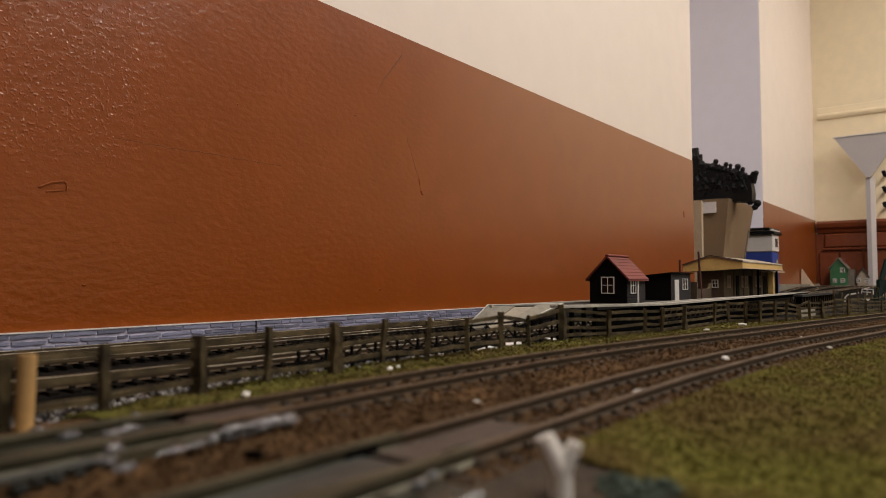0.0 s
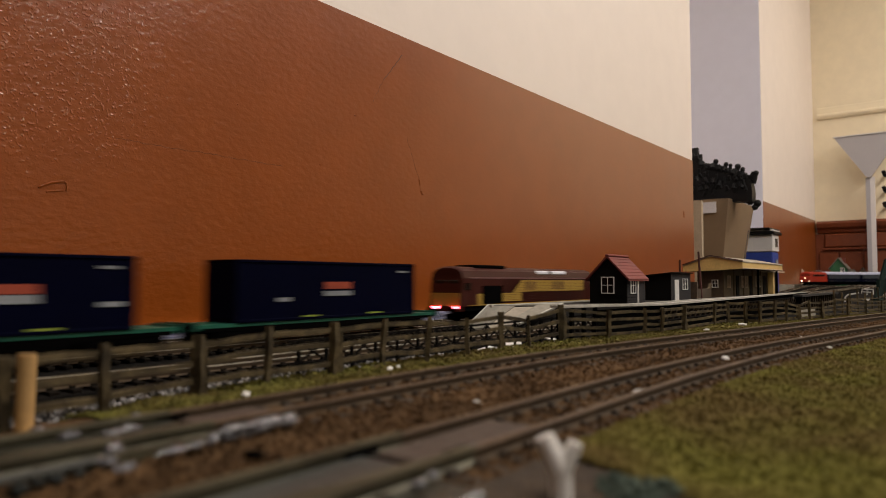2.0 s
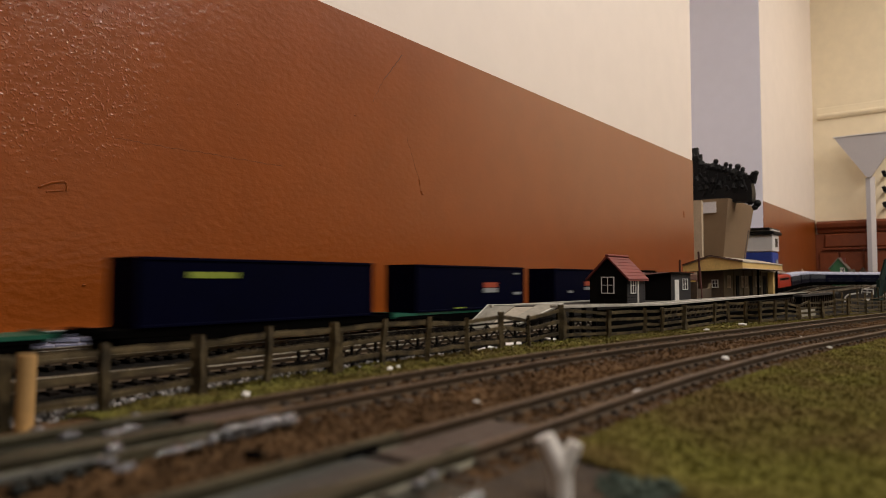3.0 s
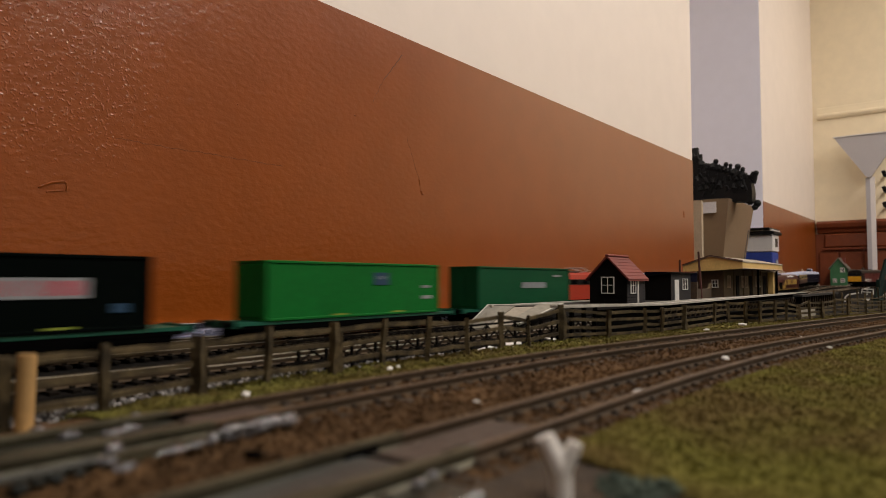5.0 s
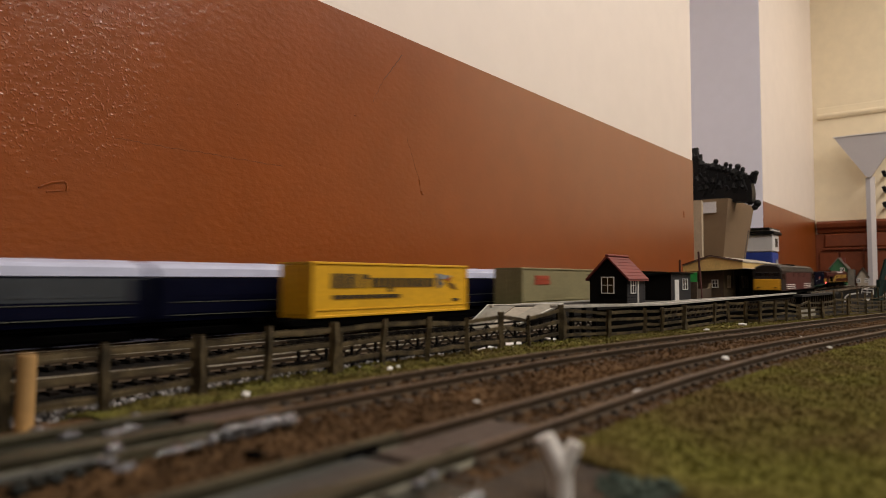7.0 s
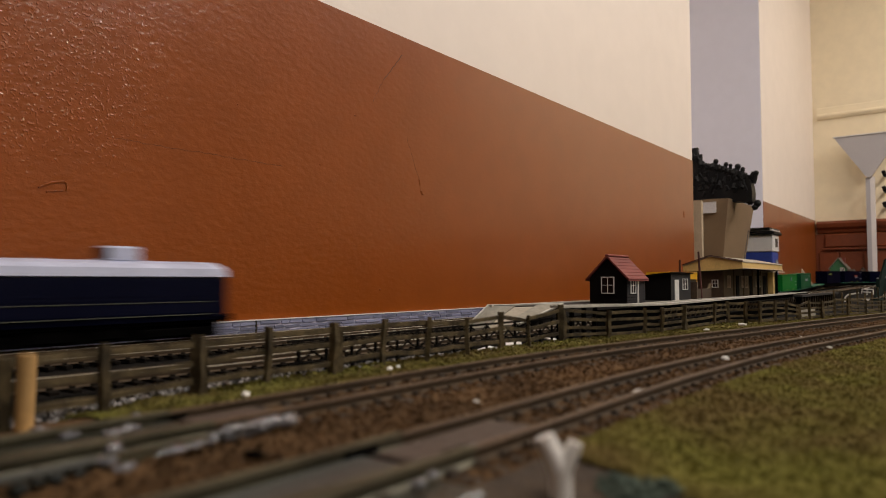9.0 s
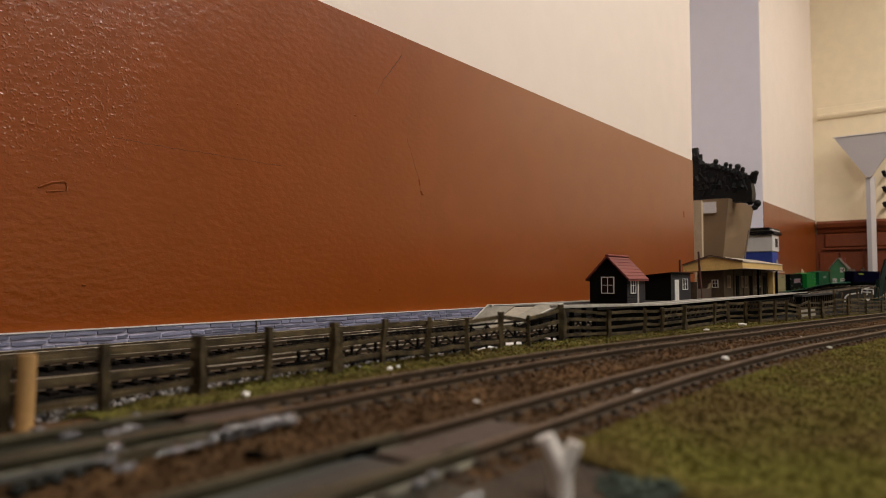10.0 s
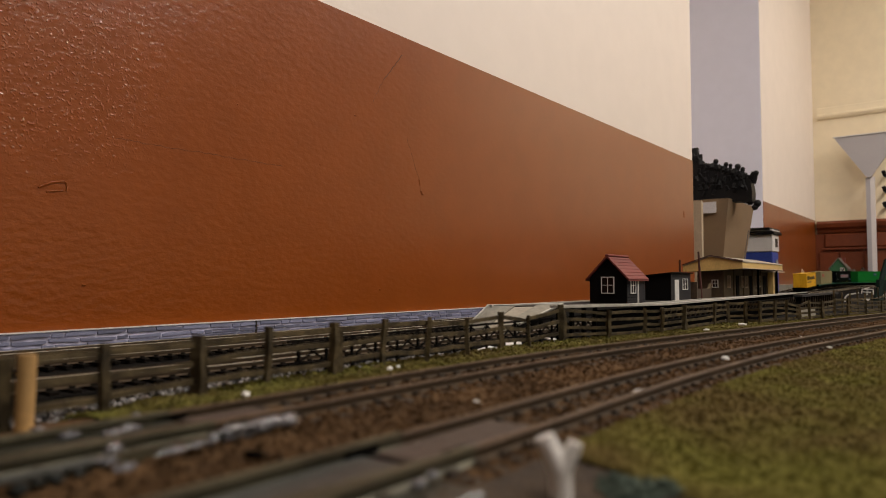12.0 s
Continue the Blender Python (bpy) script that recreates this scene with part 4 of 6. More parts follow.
# ---- boxes in the alcove ----
def tapered(bm, x0, y0, x1, y1, z0, z1, grow):
    v = [bm.verts.new(c) for c in ((x0 + grow, y0 + grow, z0), (x1 - grow, y0 + grow, z0), (x1 - grow, y1 - grow, z0), (x0 + grow, y1 - grow, z0), (x0, y0, z1), (x1, y0, z1), (x1, y1, z1), (x0, y1, z1))]
    for f in ((0, 3, 2, 1), (0, 1, 5, 4), (1, 2, 6, 5), (2, 3, 7, 6), (3, 0, 4, 7)):
        bm.faces.new([v[i] for i in f])


t = thing("cardboard_box", "open brown cardboard box with a white label, bulging at the top", "box")
bm = bmesh.new()
tapered(bm, 1.75, 0.4703, 1.998, 0.80, 0.0, 0.247, 0.034)
bmesh.ops.solidify(bm, geom=bm.faces[:], thickness=0.004)
part("carton", bm, "cardboard", t)
boxpart("label", (1.7478, 0.500, 0.2125, 1.7520, 0.5415, 0.240), "paper", t, "white paper label", m=None)
for y0, y1 in ((0.494, 0.648), (0.652, 0.79)):
    boxpart("inner_flap", (1.756, y0, 0.228, 1.760, y1, 0.248), "cardboard_edge", t)
bm = bmesh.new()
paling(bm, (1.962, 0.4935, 0.085), (1.972, 0.4800, 0.18), 0.004, 0.0006)
part("tape_strip", bm, "glue", t, "shiny clear tape strip")
bm = bmesh.new()
box(bm, 1.60, 0.490, 0.0, 1.612, 0.70, 0.228)
tagged(part("cardboard_sheet", bm, "cardboard_edge"), "pale cardboard sheet standing against the box", "cardboard")


def black_heap():
    t = thing("black_track_bundle", "heap of black plastic track lengths and fittings in the box", "plastic parts")
    random.seed(21)

    def crest(y):
        return float(np.interp(y, (0.41, 0.44, 0.50, 0.545, 0.56, 0.62), (0.285, 0.312, 0.338, 0.350, 0.372, 0.38)))

    bm = bmesh.new()
    outline = [(0.58, 0.250), (0.425, 0.238), (0.424, 0.262)] + [(y, crest(y) - 0.007 + random.uniform(-0.003, 0.003)) for y in np.linspace(0.428, 0.58, 26)]
    prism(bm, outline, 1.788, 1.825, "x")
    part("black_core", bm, "black_plastic", t, "dense bundle of black plastic lengths")
    for k in range(110):
        y = random.uniform(0.436, 0.575)
        top = crest(y) - 0.006 - (random.uniform(0.0, 0.085) if k % 2 else 0.0)
        if top < 0.262:
            continue
        bm = bmesh.new()
        box(bm, -0.012, -0.004, -0.010, 0.012, 0.004, 0.004, bevel=0.0012, m=Matrix.Translation((1.797, y, top)) @ Euler((random.uniform(-0.7, 0.7), random.uniform(-0.3, 0.3), random.uniform(-0.5, 0.5))).to_matrix().to_4x4())
        part("black_length", bm, "black_plastic", t)
    for y, z, r in ((0.545, 0.357, 0.0062), (0.530, 0.350, 0.0045), (0.512, 0.357, 0.0068), (0.487, 0.347, 0.0060), (0.476, 0.343, 0.0050), (0.459, 0.338, 0.0078), (0.447, 0.330, 0.0060), (0.4165, 0.3180, 0.0068), (0.4145, 0.2420, 0.0092), (0.4200, 0.2330, 0.0075), (0.4310, 0.2480, 0.0090)):
        bm = bmesh.new()
        rod(bm, (1.797, y + 0.006, z - 0.034 if z > 0.3 else z - 0.010), (1.797, y, z - 0.008), r * 0.85, 8)
        bmesh.ops.create_uvsphere(bm, u_segments=12, v_segments=8, radius=r, matrix=pose(1.797, y, z - 0.008))
        part("black_knob", bm, "black_plastic", t)
    for y0, z0, y1, z1, r in ((0.562, 0.33, 0.566, 0.389, 0.011), (0.553, 0.33, 0.553, 0.372, 0.007), (0.445, 0.27, 0.4200, 0.312, 0.0075), (0.455, 0.265, 0.4300, 0.305, 0.010), (0.470, 0.255, 0.4250, 0.240, 0.009)):
        bm = bmesh.new()
        rod(bm, (1.80, y0, z0), (1.80, y1, z1), r, 8)
        part("black_handle", bm, "black_plastic", t)


black_heap()
t = thing("white_carton", "off-white carton with a small dark print on its end", "box")
boxpart("carton", (2.10, 0.4460, 0.1260, 2.178, 0.60, 0.1755), "box_white", t, bevel=0.002)
boxpart("print", (2.130, 0.4448, 0.140, 2.158, 0.4461, 0.164), "black_mark", t, "dark printed block")
t = thing("blue_carton", "blue carton standing under the white one", "box")
boxpart("carton", (2.102, 0.4480, 0.0, 2.176, 0.60, 0.1255), "box_blue", t, bevel=0.002)
boxpart("print", (2.140, 0.4468, 0.088, 2.165, 0.4481, 0.104), "pale_mark", t, "pale printed mark")
for k, (dx, dz, mat) in enumerate(((0.0, 0.1757, "black_plastic"), (0.006, 0.1847, "box_white"), (-0.01, 0.1897, "black_plastic"))):
    bm = bmesh.new()
    box(bm, 2.09 + dx, 0.441 + 0.004 * k, dz, 2.195 - dx, 0.60, dz + (0.0085 if k == 0 else 0.0045), bevel=0.0015)
    tagged(part("flat_tray", bm, mat), "thin flat tray stacked on the white carton", "tray", "trays on the carton")


# ---- far end of the layout ----
def cottage(name, x0, x1, y0, y1, e, r, wall, roof, label, ridge="x"):
    t = thing(name, label, "house")
    ym = (y0 + y1) / 2
    bm = bmesh.new()
    prism(bm, [(y0, 0.0), (y1, 0.0), (y1, e), (ym, r - 0.002), (y0, e)], x0, x1, "x")
    part("wall", bm, wall, t)
    for s, ya in ((-1, y0), (1, y1)):
        bm = bmesh.new()
        prism(bm, [(ym, r - 0.001), (ym, r + 0.003), (ya + s * 0.006, e - 0.001), (ya + s * 0.006, e - 0.005)], x0 - 0.006, x1 + 0.004, "x")
        part("roof_slope", bm, roof, t)
    if e > 0.08:
        framed_window(t, "x", x0 - 0.0004, ym - 0.020, ym - 0.009, 0.078, 0.092, -1, "white", (1, 1), 0.002)
    framed_window(t, "x", x0 - 0.0004, ym + 0.008, ym + 0.018, 0.038, 0.050, -1, "white", (1, 1), 0.002)
    framed_window(t, "x", x0 - 0.0004, ym - 0.020, ym - 0.009, 0.038, 0.050, -1, "white", (1, 1), 0.002)
    return t


g = cottage("green_house", 3.09, 3.16, 0.390, 0.448, 0.092, 0.132, "green_house", "grey_roof", "green model house with pale window frames and a grey roof")
boxpart("porch", (3.105, 0.368, 0.0, 3.15, 0.389, 0.088), "grey_roof", g, "grey lean-to porch")
boxpart("chimney", (3.13, 0.400, 0.105, 3.142, 0.410, 0.135), "red_chimney", g)
cottage("small_cottage", 3.115, 3.165, 0.3235, 0.358, 0.058, 0.092, "canopy_top", "brick", "small grey-cream model cottage with a dark roof")
bm = bmesh.new()
prism(bm, [(0.511, 0.015), (0.463, 0.015), (0.508, 0.090)], 2.85, 2.858, "x")
tagged(part("cream_wedge", bm, "cream_card"), "cream card wedge standing against the wall", "card")
bm = bmesh.new()
prism(bm, [(2.30, 0.480), (3.05, 0.480), (3.05, 0.512), (2.30, 0.512)], 0.0, 0.030, "z")
tagged(part("pale_ledge", bm, "platform"), "pale narrow ledge along the far wall foot", "ledge")

# sloping slab and girders by the station throat
t = thing("far_platform_slab", "dark grey platform slab with a pale rim", "platform")
bm = bmesh.new()
prism(bm, [(1.003, 0.1785), (1.30, 0.1770), (1.345, 0.1830), (1.33, 0.1895), (1.003, 0.1905)], 0.0212, 0.0238, "z")
part("slab", bm, "platform_dark", t)
for k in range(16):
    x = 1.012 + k * 0.0185
    boxpart("pier", (x, 0.1800, 0.0, x + 0.005, 0.1815, 0.0211), "lattice_brown", t)
boxpart("back_wall", (1.003, 0.1870, 0.0, 1.33, 0.1890, 0.0211), "loco_black", t)
t = thing("green_girder_bridge", "dark green girder bridge side beside the curve", "bridge")
for x, y, x2, y2, z0, z1, r in ((1.58, 0.152, 1.66, 0.138, 0.0, 0.085, 0.0055), (1.66, 0.138, 1.82, 0.10, 0.085, 0.092, 0.0055), (1.66, 0.138, 1.74, 0.118, 0.085, 0.0, 0.0035), (1.74, 0.118, 1.82, 0.098, 0.0, 0.092, 0.0035), (1.58, 0.152, 1.82, 0.098, 0.004, 0.004, 0.005)):
    bm = bmesh.new()
    rod(bm, (x, y, z0), (x2, y2, z1), r, 4)
    part("girder", bm, "dark_green", t)
bm = bmesh.new()
prism(bm, [(1.60, 0.146), (1.86, 0.084), (1.86, 0.090), (1.60, 0.152)], 0.0, 0.045, "z")
part("plate", bm, "dark_green", t)
random.seed(8)
for k in range(5):
    bm = bmesh.new()
    x, y = 1.13 + random.uniform(0, 0.16), 0.112 + random.uniform(-0.012, 0.012)
    box(bm, -0.0045, -0.002, -0.0007, 0.0045, 0.002, 0.0007, m=pose(x, y, 0.014 + 0.0018 * k, random.uniform(-20, 20), random.uniform(-20, 20), random.uniform(0, 180)))
    rod(bm, (x, y, 0.0), (x, y, 0.014 + 0.0018 * k), 0.0003, 5)
    tagged(part("white_scrap", bm, "white"), "small white plastic scrap on a stalk", "plastic scrap", "white scraps beside the fence")

t = thing("white_wire_frame", "bent white wire frame lying among the far fence", "wire frame")
for a, b, r in (((1.15, 0.1275, 0.0240), (1.15, 0.1265, 0.0305), 0.0009), ((1.15, 0.1265, 0.0305), (1.15, 0.1130, 0.0306), 0.0010), ((1.15, 0.1130, 0.0306), (1.15, 0.1135, 0.0230), 0.0009), ((1.15, 0.1270, 0.0268), (1.15, 0.1135, 0.0262), 0.0007), ((1.15, 0.1205, 0.0305), (1.15, 0.1208, 0.0225), 0.0008), ((1.15, 0.1240, 0.0310), (1.15, 0.1175, 0.0330), 0.0009)):
    bm = bmesh.new()
    rod(bm, a, b, r * 0.7, 6)
    part("wire", bm, "white", t)
bm = bmesh.new()
for a, b in (((1.15, 0.1490, 0.0120), (1.15, 0.1480, 0.0190)), ((1.15, 0.1480, 0.0190), (1.15, 0.1440, 0.0228)), ((1.15, 0.1440, 0.0228), (1.15, 0.1330, 0.0245)), ((1.15, 0.1330, 0.0245), (1.15, 0.1310, 0.0256))):
    rod(bm, a, b, 0.0010, 6)
tagged(part("curved_white_pipe", bm, "white"), "thin curved white pipe rising beside the fence", "pipe")

# ---- bracket on the end wall ----
t = thing("shelf_bracket", "pale grey triangular bracket on a white post", "bracket")
bm = bmesh.new()
prism(bm, [(0.427, 0.6195), (0.318, 0.450), (0.302, 0.450), (0.193, 0.6195)], 3.120, 3.132, "x")
part("gusset", bm, "bracket", t, "pale grey triangular gusset")
boxpart("top_flange", (3.116, 0.191, 0.6197, 3.136, 0.429, 0.6230), "bracket_white", t)
boxpart("post", (3.1337, 0.2927, 0.0, 3.150, 0.3077, 0.452), "bracket_white", t, "white square post")
boxpart("post_side", (3.1330, 0.3079, 0.0, 3.150, 0.3229, 0.449), "bracket", t)
for k in range(3):
    z = 0.335 + 0.062 * k
    h = thing("wall_hook", "small black hook on the end wall", "hook", group="hooks on the end wall")
    bm = bmesh.new()
    rod(bm, (3.199, 0.261, z), (3.165, 0.261, z), 0.006, 8)
    rod(bm, (3.165, 0.261, z), (3.158, 0.266, z + 0.016), 0.007, 8)
    part("stem", bm, "black_plastic", h)

# ---- unseen ceiling lamps with made-up fittings ----
for x, y in LAMPS:
    t = thing("ceiling_lamp", "unseen white batten lamp added on the ceiling", "lamp", group="ceiling lamps")
    boxpart("housing", (x - 0.62, y - 0.05, 1.70, x + 0.62, y + 0.05, 1.75), "white", t)
    bm = bmesh.new()
    rod(bm, (x - 0.6, y, 1.685), (x + 0.6, y, 1.685), 0.013, 10)
    part("tube", bm, "lamp", t, "glowing white tube")


# ---- loose scatter ----
def scatter(name, n, rule, size, mat, label, category, seed):
    """Many small tetrahedral grains on the ground, where rule(x, y) allows."""
    rnd = np.random.RandomState(seed)
    base = np.array([(1, 1, 1), (1, -1, -1), (-1, 1, -1), (-1, -1, 1)], float) * 0.62
    verts, faces = [], []
    tries = 0
    while len(faces) < n * 4 and tries < n * 6:
        tries += 1
        u = rnd.rand()
        x, y = rule(rnd, u)
        if x is None:
            continue
        s = size * (0.55 + 0.9 * rnd.rand())
        q, _ = np.linalg.qr(rnd.randn(3, 3))
        p = base @ q * s
        z = land(x, y) + s * 0.25 + 0.0004
        k = len(verts)
        verts += [(x + a, y + b, z + c * 0.8) for a, b, c in p]
        faces += [(k, k + 1, k + 2), (k, k + 3, k + 1), (k, k + 2, k + 3), (k + 1, k + 3, k + 2)]
    me = bpy.data.meshes.new(name)
    me.from_pydata(verts, [], faces)
    me.materials.append(M[mat])
    return tagged(new(name, me), label, category, kind="stuff")


def field(rnd, u):
    x = 0.104 + 0.9 * u ** 1.7
    lo, hi = max(-0.22, x * 0.08 - 0.06), side_of(TRACK_N2, x) - 0.0165
    if hi < lo:
        return None, None
    return x, hi - (hi - lo) * rnd.rand() ** 1.3


def verge(rnd, u):
    x = 0.075 + 0.8 * u ** 1.5
    lo, hi = side_of(TRACK_N1, x) + 0.017, side_of(FENCE_LINE, x) + 0.012
    return (x, lo + (hi - lo) * rnd.rand()) if hi > lo else (None, None)


def between(rnd, u):
    x = 0.03 + 0.85 * u ** 1.5
    a, b = side_of(TRACK_N2, x) - 0.016, side_of(TRACK_N1, x) + 0.017
    y = a + (b - a) * rnd.rand()
    for c in (side_of(TRACK_N1, x), side_of(TRACK_N2, x)):
        if abs(abs(y - c) - 0.0083) < 0.0022 or (x < 0.108 and abs(y - c) < 0.0083):
            return None, None
    return x, y


def cess(rnd, u):
    x = 0.03 + 0.6 * u ** 1.3
    return x, 0.197 + 0.052 * rnd.rand()


scatter("grass_scatter", 60000, field, 0.00062, "grass", "olive green scatter grass clumps", "grass", 1)
scatter("verge_grass", 14000, verge, 0.0007, "verge", "olive green grass along the fence", "grass", 2)
scatter("brown_ballast_grains", 16000, between, 0.0006, "ballast_brown", "rust-brown ballast grains between the tracks", "ballast", 3)
scatter("grey_ballast_grains", 5000, cess, 0.0011, "ballast_grey", "glinting grey ballast grains behind the fence", "ballast", 4)


# ---- bits lying about ----
def blob(name, x, y, z, sx, sy, sz, mat, label, category, seed, group="", turn=None, crumple=0.0):
    bm = bmesh.new()
    bmesh.ops.create_icosphere(bm, subdivisions=3, radius=1.0)
    for v in bm.verts:
        v.co *= 1 + 0.28 * noise.noise(v.co * 1.7 + Vector((seed * 3.1, 0, 0))) + crumple * noise.noise(v.co * 4.5 + Vector((0, seed * 1.7, 0)))
        v.co = Vector((v.co.x * sx, v.co.y * sy, v.co.z * sz))
    for f in bm.faces:
        f.smooth = True
    ob = part(name, bm, mat, m=pose(x, y, z, 0, 0, seed * 37 if turn is None else turn))
    return tagged(ob, label, category, group)


for k, (x, y, sx, sy, sz, turn) in enumerate(((0.0858, 0.1131, 0.008, 0.0022, 0.0016, 6), (0.0810, 0.1150, 0.0018, 0.0016, 0.0012, 0), (0.0935, 0.1160, 0.003, 0.0012, 0.0009, 10), (0.0730, 0.1385, 0.002, 0.0014, 0.0016, 30), (0.0670, 0.1304, 0.0022, 0.0013, 0.0011, 0), (0.0634, 0.1288, 0.0014, 0.0011, 0.0013, 0), (0.0580, 0.1169, 0.002, 0.0011, 0.0014, 40), (0.0538, 0.1103, 0.0012, 0.0009, 0.001, 0), (0.0538, 0.1044, 0.0013, 0.001, 0.0009, 0), (0.0646, 0.1083, 0.0026, 0.001, 0.0007, 5), (0.0581, 0.1340, 0.0018, 0.0009, 0.0008, 10), (0.0692, 0.1091, 0.0024, 0.0008, 0.0006, 8), (0.0801, 0.0645, 0.0009, 0.0008, 0.0009, 0), (0.0752, 0.0632, 0.0010, 0.0008, 0.0008, 0), (0.0969, 0.0699, 0.0015, 0.0010, 0.0008, 0))):
    blob("dried_glue_blob", x, y, 0.0140, sx * 1.25, sy * 0.9, sz * 0.7, "glue", "glossy whitish blob of dried glue between the rails", "glue", k + 1, "glue blobs", turn, 0.9)
random.seed(17)
for k in range(6):
    x, y = random.uniform(0.056, 0.084), random.uniform(0.108, 0.150)
    blob("dried_glue_blob", x, y, 0.0132, random.uniform(0.0010, 0.0026), random.uniform(0.0006, 0.0014), random.uniform(0.0005, 0.0012), "glue", "glossy whitish blob of dried glue between the rails", "glue", k + 51, "glue blobs", random.uniform(0, 180), 0.6)
for k, (x, y, s) in enumerate(((0.1081, 0.1490, 0.0015), (0.142, 0.1002, 0.0010), (0.1219, 0.0790, 0.0009), (0.1782, 0.0720, 0.0013), (0.2728, 0.0755, 0.0019), (0.349, 0.0518, 0.0013), (0.097, 0.0815, 0.0009), (0.090, 0.0870, 0.0009), (0.41, 0.0745, 0.0009), (0.1786, 0.1631, 0.0013), (0.184, 0.1640, 0.0010), (0.5014, 0.1270, 0.0022), (0.44, 0.1330, 0.0016))):
    blob("white_crumb", x, y, max(land(x, y), 0.0112) + s * 0.6, s * 1.25, s * 0.75, s * 0.5, "white", "small white crumb lying on the layout", "crumb", k + 11, "white crumbs")
bm = bmesh.new()
box(bm, -0.024, -0.0008, 0.0, 0.024, 0.0008, 0.0118, bevel=0.0003, m=pose(0.815, 0.141, 0.002, -6, 3, -10))
tagged(part("pale_card_panel", bm, "platform"), "pale card panel standing behind the fence", "card panel")
for k, (x, y, sx, sy) in enumerate(((0.315, 0.216, 0.013, 0.006), (0.355, 0.222, 0.016, 0.005), (0.40, 0.212, 0.012, 0.007), (0.47, 0.208, 0.012, 0.004), (0.58, 0.150, 0.012, 0.006), (0.67, 0.132, 0.014, 0.006))):
    bm = bmesh.new()
    box(bm, -sx, -sy, -0.0005, sx, sy, 0.0005, bevel=0.0002, m=pose(x, y, max(land(x, y), 0.0) + 0.0028, 8, -6, k * 33))
    tagged(part("white_card_offcut", bm, "white"), "white card offcut lying behind the fence", "card offcut", "card offcuts")
for k, (x, y, s) in enumerate(((0.098, 0.0430, 0.0034), (0.094, 0.0385, 0.0038), (0.103, 0.0385, 0.0030))):
    bm = bmesh.new()
    for j in range(110):
        d = Vector((random.gauss(0, 1), random.gauss(0, 1), abs(random.gauss(0, 1)))).normalized() * s * random.uniform(0.55, 1.15)
        bmesh.ops.create_icosphere(bm, subdivisions=1, radius=s * random.uniform(0.07, 0.20), matrix=Matrix.Translation((d.x, d.y, d.z * 0.6)))
    tagged(part("lichen_tuft", bm, "teal", m=pose(x, y, land(x, y))), "fuzzy greyish teal lichen tuft", "lichen", "lichen tufts")
bm = bmesh.new()
rod(bm, (0.0885, 0.0475, 0.006), (0.0885, 0.0475, 0.0165), 0.0017, 10, 0.0016)
rod(bm, (0.0885, 0.0475, 0.0155), (0.0873, 0.0496, 0.0205), 0.0017, 10, 0.0014)
rod(bm, (0.0885, 0.0475, 0.0155), (0.0897, 0.0457, 0.0197), 0.0016, 10, 0.0011)
tagged(part("white_forked_stub", bm, "white"), "white plastic forked stub standing in the ground", "plastic stub")


def points_plate():
    """The plastic webs, filler and dull rails of a set of points on the near tracks."""
    t = thing("track_points", "grey-green plastic webs and dull rails of a set of points", "track points")
    for x0, x1, y0, y1, z, mat, text in (
            (-0.02, 0.079, 0.1222, 0.1358, 0.01345, "pointgrey", "dark grey-green web"), (0.00, 0.0835, 0.0690, 0.0826, 0.01350, "point_web", "smooth blue-grey web"),
            (0.0865, 0.122, 0.0690, 0.0826, 0.01330, "point_filler", "mauve-brown filler between the rails"), (0.081, 0.100, 0.1222, 0.1358, 0.01335, "point_filler", "mauve-brown filler between the rails"),
            (0.02, 0.075, 0.1395, 0.1475, 0.01330, "pointgrey", "dark grey-green web"), (0.045, 0.083, 0.1128, 0.1190, 0.01310, "pointgrey", "dark grey-green web"), (0.03, 0.082, 0.0560, 0.0655, 0.01290, "pointgrey", "dark grey-green web")):
        boxpart("web", (x0, y0, 0.0100, x1, y1, z), mat, t, text, bevel=0.0005)
    for path, end in ((TRACK_N1, 0.0795), (TRACK_N2, 0.0945)):
        for off in (-0.0083, 0.0083):
            part("point_rail", sweep(path, -0.10, end, off, NEAR_RAIL - 0.0026, NEAR_RAIL + 0.00025, 0.0009), "point_steel", t, "dull olive rail")
    for x0, y0, x1, y1, z in ((0.0, 0.1125, 0.080, 0.1135, 0.0142), (0.0, 0.1385, 0.070, 0.1402, 0.0140), (0.01, 0.0745, 0.086, 0.0700, 0.0145), (0.02, 0.1290, 0.079, 0.1240, 0.0144)):
        bm = bmesh.new()
        paling(bm, (x0, y0, z - 0.001), (x1, y1, z - 0.001), 0.0006, 0.0010, 0.0)
        part("blade", bm, "point_steel", t)
    # Black bars draw a dark notch and a shadow line on ballast.
    for x, y0, y1 in ((0.0842, 0.0690, 0.0850), (0.0745, 0.0870, 0.1030)):
        boxpart("tie_bar", (x, y0, 0.0108, x + 0.0016, y1, 0.0128), "loco_black", t, bevel=0.0004)
    for x, y in ((0.0842, 0.0842), (0.0947, 0.0700), (0.0800, 0.1375)):
        boxpart("rail_joiner", (x - 0.004, y - 0.0016, 0.0128, x + 0.004, y + 0.0016, 0.0144), "loco_black", t, bevel=0.0005)


points_plate()


M["coil_black"] = material("black_glossy_coil", (0.006, 0.008, 0.006), 0.55, spec=0.2, vary=0.4, scale=200.0)


